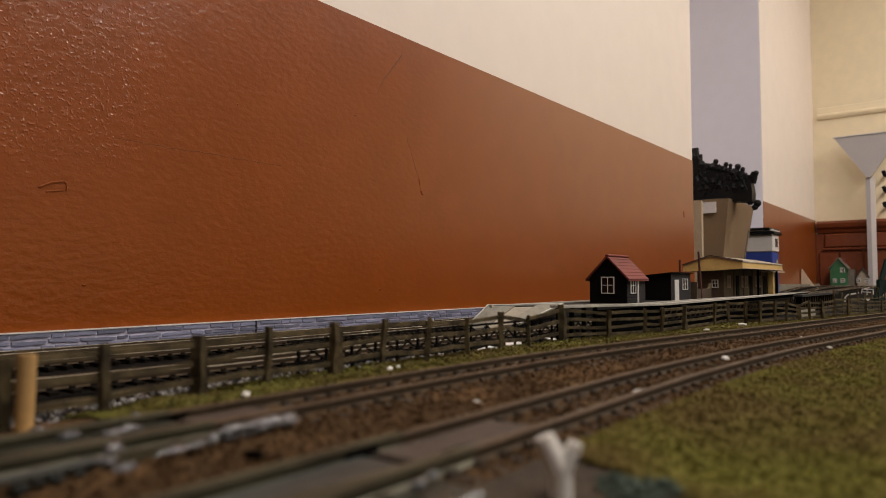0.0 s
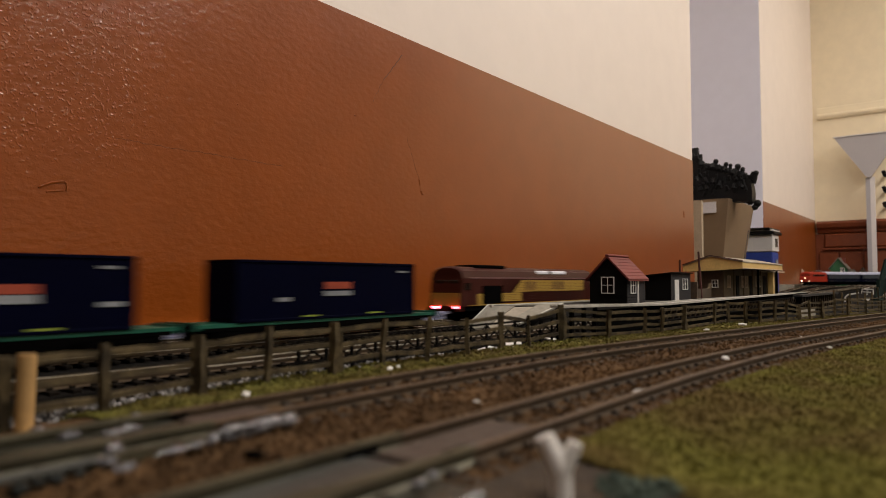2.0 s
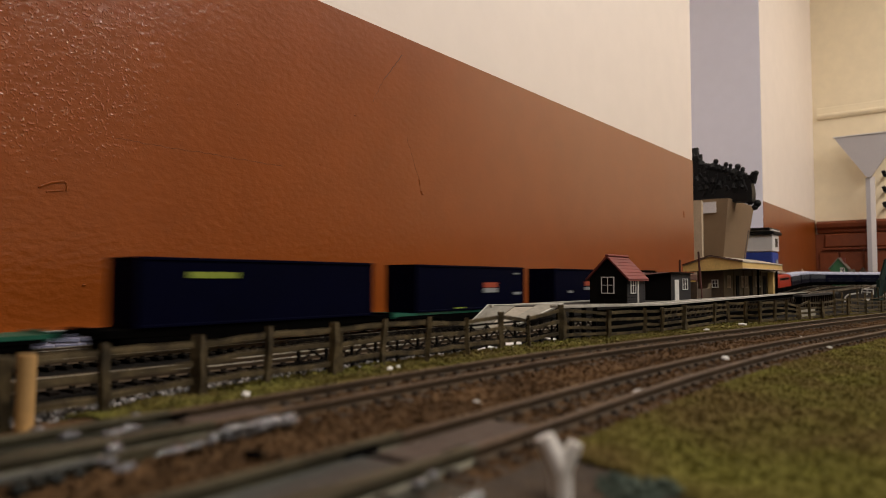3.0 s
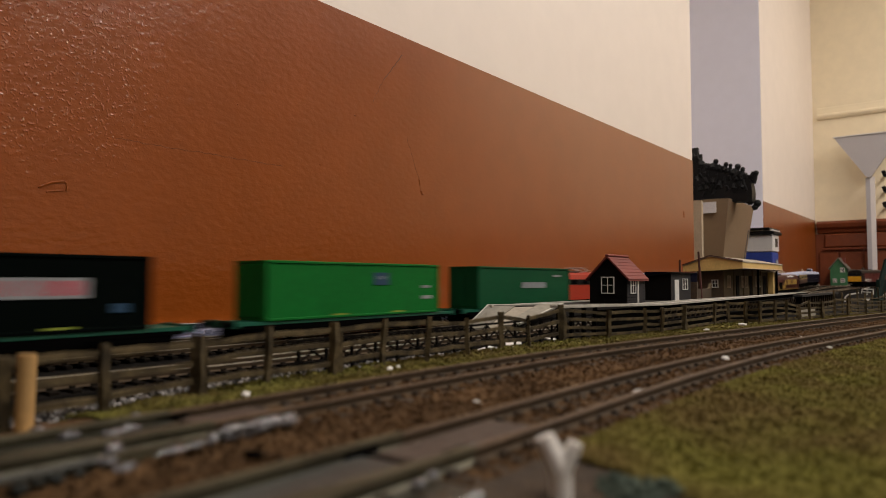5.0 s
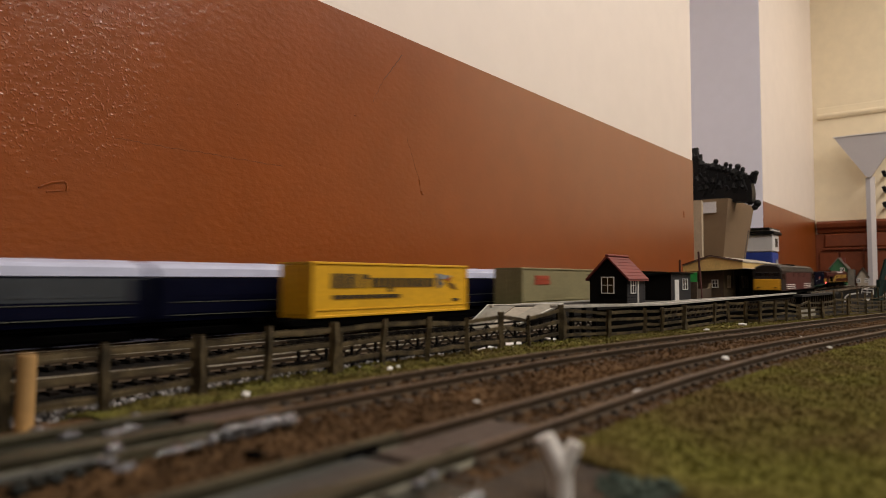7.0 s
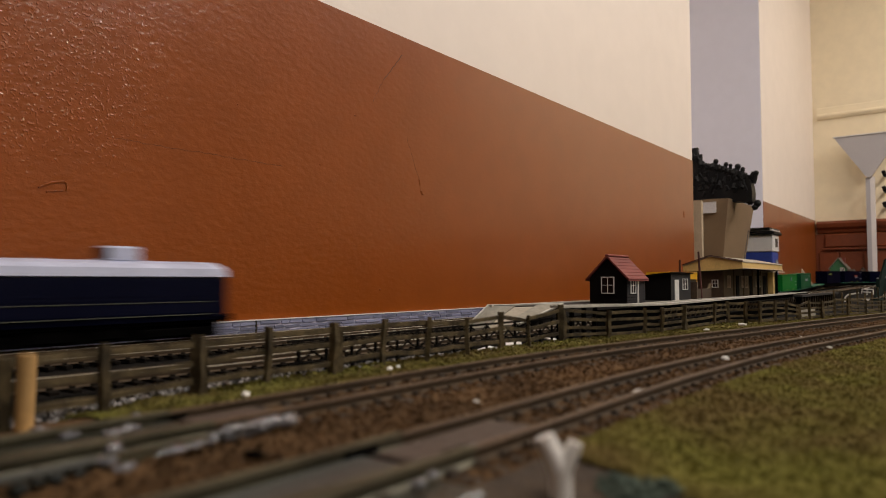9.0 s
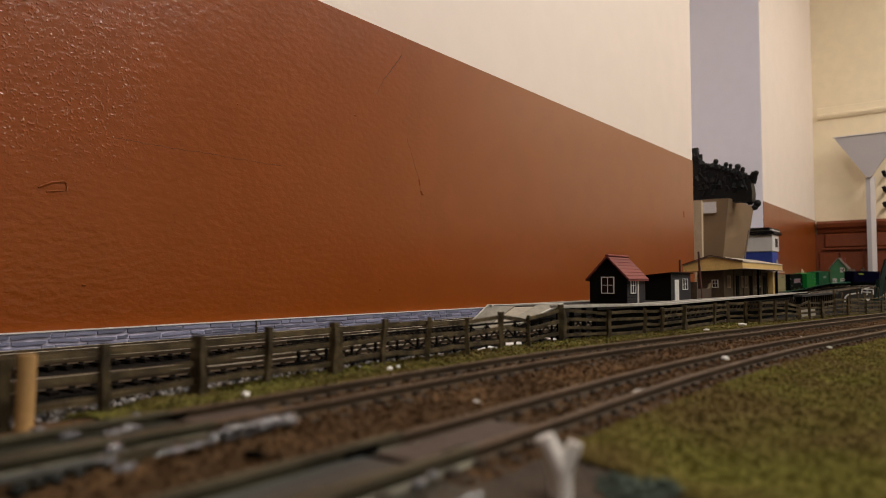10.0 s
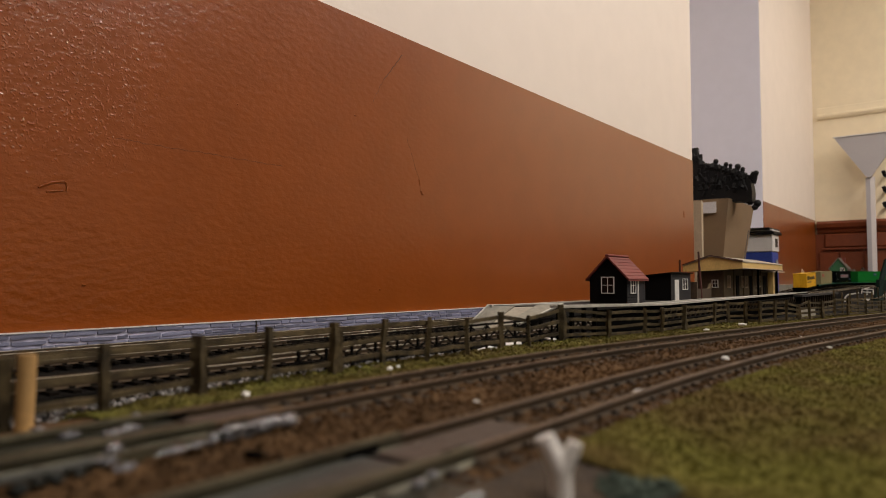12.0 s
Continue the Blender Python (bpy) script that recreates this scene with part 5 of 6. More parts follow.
def point_motor():
    """A loop of dark lumpy coil and a bar lying in front of the points."""
    t = thing("point_motor", "dark lumpy point motor coil and lever bar beside the track", "point motor")
    bm = bmesh.new()
    rod(bm, (0.0375, 0.1128, 0.0136), (0.0530, 0.1126, 0.0138), 0.0009, 8)
    part("lever_bar", bm, "pointgrey", t, "grey-green lever bar")
    random.seed(23)
    for x, y, r in ((0.0402, 0.1082, 0.0014), (0.0432, 0.1094, 0.0012), (0.0460, 0.1098, 0.0013), (0.0492, 0.1100, 0.0010)):
        bm = bmesh.new()
        bmesh.ops.create_icosphere(bm, subdivisions=3, radius=r)
        for v in bm.verts:
            v.co *= 1 + 0.3 * noise.noise(v.co * 900 + Vector((x * 999, 0, 0)))
            v.co.z *= 0.75
        part("coil", bm, "coil_black", t, "black lumpy coil", m=pose(x, y, 0.0132))


point_motor()


# ---- vehicles ----
def bogie(parent, x, axles, wheel_r, long, mat="loco_black"):
    bm = bmesh.new()
    for y in (-0.0135, 0.0135):
        box(bm, x - long / 2, y - 0.0012, 0.0035, x + long / 2, y + 0.0012, 0.0085, bevel=0.0006)
        for a in axles:
            box(bm, x + a - 0.0022, y - 0.0020, 0.0030, x + a + 0.0022, y + 0.0020, 0.0075, bevel=0.0005)
    box(bm, x - long * 0.2, -0.0125, 0.0055, x + long * 0.2, 0.0125, 0.0125)
    b = part("bogie", bm, mat, parent)
    for a in axles:
        bm = bmesh.new()
        for y in (-0.0083, 0.0083):
            rod(bm, (x + a, y - 0.0013, wheel_r), (x + a, y + 0.0013, wheel_r), wheel_r, 14)
        rod(bm, (x + a, -0.008, wheel_r), (x + a, 0.008, wheel_r), 0.0012, 6)
        part("wheelset", bm, "loco_black", b)


def buffers(parent, half, z=0.0135):
    for sx in (-1, 1):
        for y in (-0.0115, 0.0115):
            bm = bmesh.new()
            rod(bm, (sx * half, y, z), (sx * (half + 0.005), y, z), 0.0012, 8)
            rod(bm, (sx * (half + 0.005), y, z), (sx * (half + 0.0062), y, z), 0.0028, 10)
            part("buffer", bm, "loco_black", parent)


def side_panel(name, parent, x0, x1, z0, z1, mat, half, proud=0.0003, label="", both=True):
    for s in ((-1, 1) if both else (-1,)):
        y0, y1 = sorted((s * (half - 0.0004), s * (half + proud)))
        boxpart(name, (x0, y0, z0, x1, y1, z1), mat, parent, label)


def hull(half_len, half_wide, z0, z_eave, z_top, nose=0.003, crown=0.55):
    """A long body with an arched roof and slightly raked ends."""
    prof = [(-half_wide, z0), (-half_wide, z_eave)]
    for k in range(1, 8):
        a = math.pi * k / 8
        prof.append((-half_wide * math.cos(a) * (1 if k not in (1, 7) else 0.99), z_eave + (z_top - z_eave) * math.sin(a) ** crown))
    prof += [(half_wide, z_eave), (half_wide, z0)]
    bm = bmesh.new()
    rows = []
    for x, rake in ((-half_len, nose), (-half_len + nose * 2, 0), (half_len - nose * 2, 0), (half_len, -nose)):
        rows.append([bm.verts.new((x + (rake if z > z0 + (z_eave - z0) * 0.5 else 0), y, z - (abs(rake) * 0.5 if z > z_eave + 0.001 else 0))) for y, z in prof])
    n = len(prof)
    for a, b in zip(rows, rows[1:]):
        for k in range(n):
            bm.faces.new((a[k], b[k], b[(k + 1) % n], a[(k + 1) % n]))
    bm.faces.new(rows[0]), bm.faces.new(rows[-1][::-1])
    return bm


def roof_shell(half_len, half_wide, z_eave, z_top, crown=0.55):
    prof = []
    for k in range(0, 11):
        a = math.pi * k / 10
        prof.append((-half_wide * math.cos(a), z_eave + (z_top - z_eave) * math.sin(a) ** crown))
    bm = bmesh.new()
    rows = []
    for x, drop in ((-half_len, 0.0018), (-half_len + 0.004, 0.0), (half_len - 0.004, 0.0), (half_len, 0.0018)):
        rows.append([bm.verts.new((x, y, z - (drop if z > z_eave + 0.002 else 0))) for y, z in prof] + [bm.verts.new((x, half_wide * 0.9, z_eave - 0.001)), bm.verts.new((x, -half_wide * 0.9, z_eave - 0.001))])
    n = len(rows[0])
    for a, b in zip(rows, rows[1:]):
        for k in range(n):
            bm.faces.new((a[k], b[k], b[(k + 1) % n], a[(k + 1) % n]))
    bm.faces.new(rows[0]), bm.faces.new(rows[-1][::-1])
    return bm


def freight_loco():
    t = thing("freight_locomotive", "maroon and gold diesel model locomotive with glowing red tail lights", "locomotive")
    h, w = 0.1278, 0.0168
    body = part("body", hull(h, w, 0.016, 0.0405, 0.0505), "maroon", t)
    side_panel("gold_band", t, -0.030, 0.100, 0.0275, 0.0385, "gold", w, label="gold side band")
    for s in (-1, 1):
        bm = bmesh.new()
        y0, y1 = sorted((s * (w - 0.0004), s * (w + 0.0003)))
        prism(bm, [(-0.030, 0.0385), (-0.030, 0.0275), (-0.030, 0.019), (-0.068, 0.019), (-0.068, 0.0265), (-0.0462, 0.0265)], y0, y1, "y")
        part("gold_band", bm, "gold", t, "gold slanted end of the side band")
    side_panel("gold_stripe", t, -h + 0.012, h - 0.004, 0.0163, 0.0172, "gold", w)
    side_panel("gold_panel", t, -h + 0.018, -h + 0.036, 0.0172, 0.0265, "gold", w)
    side_panel("cantrail_stripe", t, -h + 0.012, h - 0.002, 0.0398, 0.0410, "cantrail", w)
    side_panel("radiator_grille", t, -0.096, -0.064, 0.0176, 0.0335, "loco_black", w, 0.0006, "black radiator grille")
    side_panel("cab_door", t, -h + 0.014, -h + 0.024, 0.0172, 0.037, "maroon", w, 0.0007)
    side_panel("cab_door", t, h - 0.018, h - 0.009, 0.0172, 0.037, "maroon", w, 0.0007)
    for s in (-1, 1):
        x0, x1 = sorted((s * (h - 0.0006), s * (h + 0.0004)))
        boxpart("end_panel", (x0, -0.0150, 0.0165, x1, 0.0150, 0.0275), "gold", t, "yellow lower end panel")
        x0, x1 = sorted((s * (h - 0.0036), s * (h - 0.0024)))
        for y0 in (-0.0138, 0.0012):
            boxpart("cab_window", (x0, y0, 0.0300, x1, y0 + 0.0126, 0.0385), "glass_dark", t, "dark cab window", bevel=0.0003)
        side_panel("side_window", t, *sorted((s * (h - 0.006), s * (h - 0.012))), 0.030, 0.036, "glass_dark", w, 0.0008)
    for y in (-0.0128, -0.0100, -0.0072, 0.0072, 0.0100, 0.0128):
        bm = bmesh.new()
        rod(bm, (-h - 0.0003, y, 0.0150), (-h - 0.0014, y, 0.0150), 0.0011, 8)
        part("tail_light", bm, "tail", t, "glowing red tail light")
    boxpart("buffer_beam", (-h - 0.0004, -0.0160, 0.0118, -h + 0.004, 0.0160, 0.0163), "maroon", t)
    boxpart("buffer_beam", (h - 0.004, -0.0160, 0.0118, h + 0.0004, 0.0160, 0.0163), "maroon", t)
    for x0, x1 in ((0.000, 0.025), (0.031, 0.061)):
        boxpart("roof_hatch", (x0, -0.0166, 0.0436, x1, -0.0120, 0.0478), "hatch_white", t, "white roof hatch", bevel=0.0012)
    boxpart("exhaust_housing", (-0.098, -0.0120, 0.0485, -0.050, 0.0120, 0.0520), "loco_black", t, bevel=0.001)
    for k in range(13):
        side_panel("body_rib", t, -0.062, 0.100, 0.0186 + 0.0016 * k, 0.01875 + 0.0016 * k, "maroon", w, 0.0004)
    for x in (-0.0240, -0.0185, -0.0130, -0.0075, 0.0295, 0.0350, 0.0405, 0.0460, 0.0515):
        side_panel("lettering", t, x, x + 0.0042, 0.0292, 0.0372, "gold_dark", w, 0.0005)
    boxpart("solebar", (-h + 0.003, -0.0160, 0.0120, h - 0.003, 0.0160, 0.0160), "loco_black", t)
    boxpart("fuel_tank", (-0.034, -0.0150, 0.0030, 0.034, 0.0150, 0.0120), "loco_black", t, bevel=0.0015)
    for x in (-0.078, 0.078):
        bogie(t, x, (-0.022, 0.0, 0.022), 0.0068, 0.062)
    buffers(t, h)
    return t


def flat_wagon(label, long=0.208, paint="wagon_green"):
    t = thing("container_flat_wagon", label, "freight wagon")
    h = long / 2
    bm = bmesh.new()
    prism(bm, [(-h, 0.0108), (-h, 0.0128), (h, 0.0128), (h, 0.0108)], -0.0150, -0.0128, "y")
    prism(bm, [(-h, 0.0108), (-h, 0.0128), (h, 0.0128), (h, 0.0108)], 0.0128, 0.0150, "y")
    for x in np.arange(-h + 0.01, h, 0.0235):
        box(bm, x - 0.0015, -0.0128, 0.0100, x + 0.0015, 0.0128, 0.0122)
    part("frame", bm, paint, t, "")
    # Black girders and sill also fill in the shade under the deck.
    for y0, y1 in ((-0.0149, -0.0130), (0.0130, 0.0149)):
        bm = bmesh.new()
        prism(bm, [(-h, 0.0088), (-h, 0.01075), (h, 0.01075), (h, 0.0088), (h - 0.052, 0.0080), (h - 0.060, 0.0032), (-h + 0.060, 0.0032), (-h + 0.052, 0.0080)], y0, y1, "y")
        part("side_girder", bm, "loco_black", t, "black fish-bellied side girder filling the shade under the deck")
    boxpart("centre_sill", (-h + 0.001, -0.0060, 0.0020, h - 0.001, 0.0060, 0.0098), "loco_black", t)
    boxpart("deck", (-h + 0.001, -0.0128, 0.0122, h - 0.001, 0.0128, 0.0127), paint, t)
    for sx in (-1, 1):
        x0, x1 = sorted((sx * h, sx * (h + 0.002)))
        boxpart("headstock", (x0, -0.0150, 0.0095, x1, 0.0150, 0.0140), paint, t)
    bm = bmesh.new()
    rod(bm, (-0.012, -0.0118, 0.0065), (0.012, -0.0118, 0.0065), 0.0022, 8)
    part("brake_cylinder", bm, "loco_black", t)
    for x in (-h + 0.030, h - 0.030):
        bogie(t, x, (-0.012, 0.012), 0.0055, 0.040)
    buffers(t, h + 0.001, 0.0118)
    return t


def container(colour, long, label, marks=(), tall=0.0378, flag=()):
    """A shipping container with ribbed sides; its base is at z = 0."""
    t = thing("shipping_container", label, "container")
    h, w = long / 2, 0.0160
    bm = bmesh.new()
    box(bm, -h + 0.0012, -w + 0.0006, 0.0012, h - 0.0012, w - 0.0006, tall - 0.0006)
    part("body", bm, colour, t)
    bm = bmesh.new()
    for y in (-w + 0.0008, w - 0.0008):
        for z in (0.0009, tall - 0.0009):
            box(bm, -h, y - 0.0009, z - 0.0009, h, y + 0.0009, z + 0.0009, bevel=0.0003)
    for x in (-h + 0.0009, h - 0.0009):
        for y in (-w + 0.0008, w - 0.0008):
            box(bm, x - 0.0010, y - 0.0010, 0, x + 0.0010, y + 0.0010, tall, bevel=0.0003)
        for z in (0.0009, tall - 0.0009):
            box(bm, x - 0.0008, -w + 0.001, z - 0.0008, x + 0.0008, w - 0.001, z + 0.0008)
    part("corner_frame", bm, colour, t)
    for s in (-1, 1):
        bm = bmesh.new()
        box(bm, -h + 0.0002, min(s * 0.0004, s * 0.0145), 0.0022, -h + 0.0014, max(s * 0.0004, s * 0.0145), tall - 0.0022, bevel=0.0004)
        d = part("door", bm, colour, t)
        for y in (0.004, 0.011):
            bm = bmesh.new()
            rod(bm, (-h, s * y, 0.002), (-h, s * y, tall - 0.002), 0.0004, 6)
            part("lock_rod", bm, "coach_navy" if colour in ("navy", "blackgreen") else colour, d)
    for kind, x0, x1, z0, z1, mat in marks:
        side_panel(kind, t, x0, x1, z0, z1, mat, w - 0.0003, 0.0002)
    for outline, mat in flag:
        for s in (-1, 1):
            bm = bmesh.new()
            y0, y1 = sorted((s * (w - 0.0006), s * (w - 0.00005)))
            prism(bm, outline, y0, y1, "y")
            part("emblem", bm, mat, t, "coloured flag emblem")
    return t


def bogie_coach(label, long, livery, dome=False):
    t = thing("passenger_coach", label, "railway coach")
    h, w = long / 2 - 0.003, 0.0172
    low, band = {"navy": ("coach_navy", "coach_navy"), "grey": ("coach_navy", "coach_grey"), "cream": ("coach_brown", "coach_cream")}[livery]
    bm = bmesh.new()
    prism(bm, [(-w + 0.0012, 0.0130), (-w, 0.0180), (-w, 0.0330), (-w + 0.0008, 0.0415), (w - 0.0008, 0.0415), (w, 0.0330), (w, 0.0180), (w - 0.0012, 0.0130)], -h, h, "x")
    part("body", bm, low, t)
    part("roof", roof_shell(h + 0.0005, w + 0.0004, 0.0405, 0.0502), "coach_roof", t, "silvery white arched roof")
    side_panel("window_band", t, -h + 0.002, h - 0.002, 0.0262, 0.0392, band, w, 0.0002)
    n = max(4, int(long / 0.026))
    for i in range(n):
        x = -h + 0.012 + (2 * h - 0.024) * (i + 0.5) / n
        side_panel("window", t, x - 0.0078, x + 0.0078, 0.0285, 0.0372, {"grey": "coach_grey", "navy": "coach_navy", "cream": "glass_dark"}[livery], w, 0.0005)
    for x in (-h + 0.006, h - 0.006):
        side_panel("door", t, x - 0.0035, x + 0.0035, 0.0150, 0.0385, low, w, 0.0005)
    for z in (0.0245, 0.0165):
        side_panel("lining", t, -h + 0.011, h - 0.011, z, z + 0.0004, "lining", w, 0.0004)
    for x in np.linspace(-h + 0.02, h - 0.02, 6):
        bm = bmesh.new()
        rod(bm, (x, 0, 0.0496), (x, 0, 0.0507), 0.0016, 10)
        part("roof_vent", bm, "coach_roof", t)
    if dome:
        bm = bmesh.new()
        box(bm, 0.0195, -0.0085, 0.0490, 0.0385, 0.0085, 0.0585, bevel=0.0014)
        look_out = part("roof_lookout", bm, "coach_roof", t, "white raised roof lookout")
        # Thin dark slab makes the lookout's end face darker than its roof.
        boxpart("lookout_window", (0.0188, -0.0070, 0.0512, 0.0196, 0.0070, 0.0575), "glass_dark", look_out, "dark end face")
    boxpart("solebar", (-h, -0.0145, 0.0108, h, 0.0145, 0.0132), "loco_black", t)
    # Solid black block added to fill the dark space under the floor.
    boxpart("truss", (-h + 0.002, -0.0120, 0.0022, h - 0.002, 0.0120, 0.0108), "loco_black", t)
    boxpart("battery_box", (-0.026, -0.0140, 0.0035, 0.000, 0.0140, 0.0110), "loco_black", t, bevel=0.0008)
    boxpart("battery_box", (0.010, -0.0140, 0.0040, 0.028, 0.0140, 0.0110), "loco_black", t, bevel=0.0008)
    for s in (-1, 1):
        x0, x1 = sorted((s * h, s * (h + 0.0026)))
        boxpart("gangway", (x0, -0.0060, 0.0135, x1, 0.0060, 0.0410), "loco_black", t, bevel=0.0006)
    for x in (-h + 0.034, h - 0.034):
        bogie(t, x, (-0.016, 0.016), 0.0062, 0.046)
    buffers(t, h)
    return t


def electric_loco():
    t = thing("red_locomotive", "bright red electric model locomotive with lit headlights", "locomotive")
    h, w = 0.104, 0.0170
    part("body", hull(h, w, 0.0145, 0.0400, 0.0490, nose=0.006), "red_loco", t)
    side_panel("grey_band", t, -h + 0.030, h - 0.030, 0.0330, 0.0395, "dark_grey", w, label="dark grey upper side band")
    for x in (-0.055, -0.025, 0.005, 0.035):
        side_panel("vent_grille", t, x, x + 0.020, 0.0340, 0.0385, "loco_black", w, 0.0006)
    for s in (-1, 1):
        x0, x1 = sorted((s * (h - 0.0066), s * (h - 0.0050)))
        boxpart("cab_window", (x0, -0.0135, 0.0300, x1, 0.0135, 0.0385), "glass_dark", t, "dark cab window", bevel=0.0004)
        side_panel("cab_door", t, *sorted((s * (h - 0.015), s * (h - 0.023))), 0.0160, 0.0385, "red_loco", w, 0.0006)
        x0, x1 = sorted((s * (h - 0.0004), s * (h + 0.0005)))
        boxpart("end_panel", (x0, -0.0135, 0.0150, x1, 0.0135, 0.0260), "red_loco", t)
    for y, z in ((-0.0112, 0.0175), (0.0112, 0.0175), (0.0, 0.0275)):
        bm = bmesh.new()
        rod(bm, (-h, y, z), (-h - 0.0012, y, z), 0.0013, 8)
        part("head_light", bm, "head", t, "glowing warm headlight")
    bm = bmesh.new()
    for s in (-1, 1):
        rod(bm, (0.050, s * 0.009, 0.0485), (0.078, s * 0.006, 0.0515), 0.0005, 5)
        rod(bm, (0.078, s * 0.006, 0.0515), (0.052, s * 0.008, 0.0540), 0.0005, 5)
    rod(bm, (0.052, -0.013, 0.0542), (0.052, 0.013, 0.0542), 0.0006, 5)
    part("pantograph", bm, "roof_grey", t, "thin folded pantograph")
    boxpart("roof_well", (-0.030, -0.0100, 0.0475, 0.045, 0.0100, 0.0500), "dark_grey", t, bevel=0.0008)
    boxpart("underframe", (-h + 0.003, -0.0158, 0.0105, h - 0.003, 0.0158, 0.0148), "loco_black", t)
    boxpart("transformer", (-0.022, -0.0145, 0.0035, 0.022, 0.0145, 0.0110), "loco_black", t, bevel=0.001)
    for x in (-0.062, 0.062):
        bogie(t, x, (-0.018, 0.018), 0.0070, 0.050)
    buffers(t, h)
    return t


def diesel_loco():
    t = thing("yellow_ended_locomotive", "crimson and dark grey diesel model locomotive with a yellow front", "locomotive")
    h, w = 0.123, 0.0172
    part("body", hull(h, w, 0.0150, 0.0405, 0.0500, nose=0.004), "dark_grey", t)
    side_panel("crimson_side", t, -h + 0.030, h - 0.034, 0.0155, 0.0390, "crimson", w, label="crimson body side")
    for k in range(3):
        side_panel("white_stripe", t, h - 0.090, h - 0.036, 0.0172 + k * 0.0026, 0.0182 + k * 0.0026, "white", w, 0.0006)
        side_panel("white_stripe", t, -h + 0.032, -h + 0.090, 0.0172 + k * 0.0026, 0.0182 + k * 0.0026, "white", w, 0.0006)
    for s in (-1, 1):
        x0, x1 = sorted((s * (h - 0.0012), s * (h + 0.0006)))
        boxpart("warning_panel", (x0, -0.0160, 0.0160, x1, 0.0160, 0.0305), "loco_yellow", t, "bright yellow end panel", bevel=0.0005)
        boxpart("buffer_beam", (x0, -0.0165, 0.0105, x1, 0.0165, 0.0158), "loco_black", t)
        x0, x1 = sorted((s * (h - 0.0052), s * (h - 0.0030)))
        for y0 in (-0.0148, -0.0045, 0.0058):
            boxpart("cab_window", (x0, y0, 0.0312, x1, y0 + 0.0090, 0.0392), "glass_dark", t, "dark cab window", bevel=0.0003)
        for y in (-0.0105, 0.0105):
            bm = bmesh.new()
            rod(bm, (s * h, y, 0.0195), (s * (h + 0.0014), y, 0.0195), 0.0012, 8)
            part("marker_light", bm, "glass_dark", t)
        side_panel("cab_window", t, *sorted((s * (h - 0.009), s * (h - 0.017))), 0.0300, 0.0375, "glass_dark", w, 0.0006)
    for x in (-0.05, -0.01, 0.03):
        side_panel("bodyside_grille", t, x, x + 0.018, 0.0330, 0.0385, "maroon", w, 0.0006)
    boxpart("roof_fan", (-0.030, -0.0100, 0.0485, 0.012, 0.0100, 0.0508), "loco_black", t, bevel=0.0008)
    boxpart("underframe", (-h + 0.003, -0.0158, 0.0105, h - 0.003, 0.0158, 0.0152), "loco_black", t)
    boxpart("fuel_tank", (-0.028, -0.0145, 0.0032, 0.028, 0.0145, 0.0110), "loco_black", t, bevel=0.001)
    for x in (-0.078, 0.078):
        bogie(t, x, (-0.025, 0.0, 0.025), 0.0070, 0.066)
    buffers(t, h)
    return t


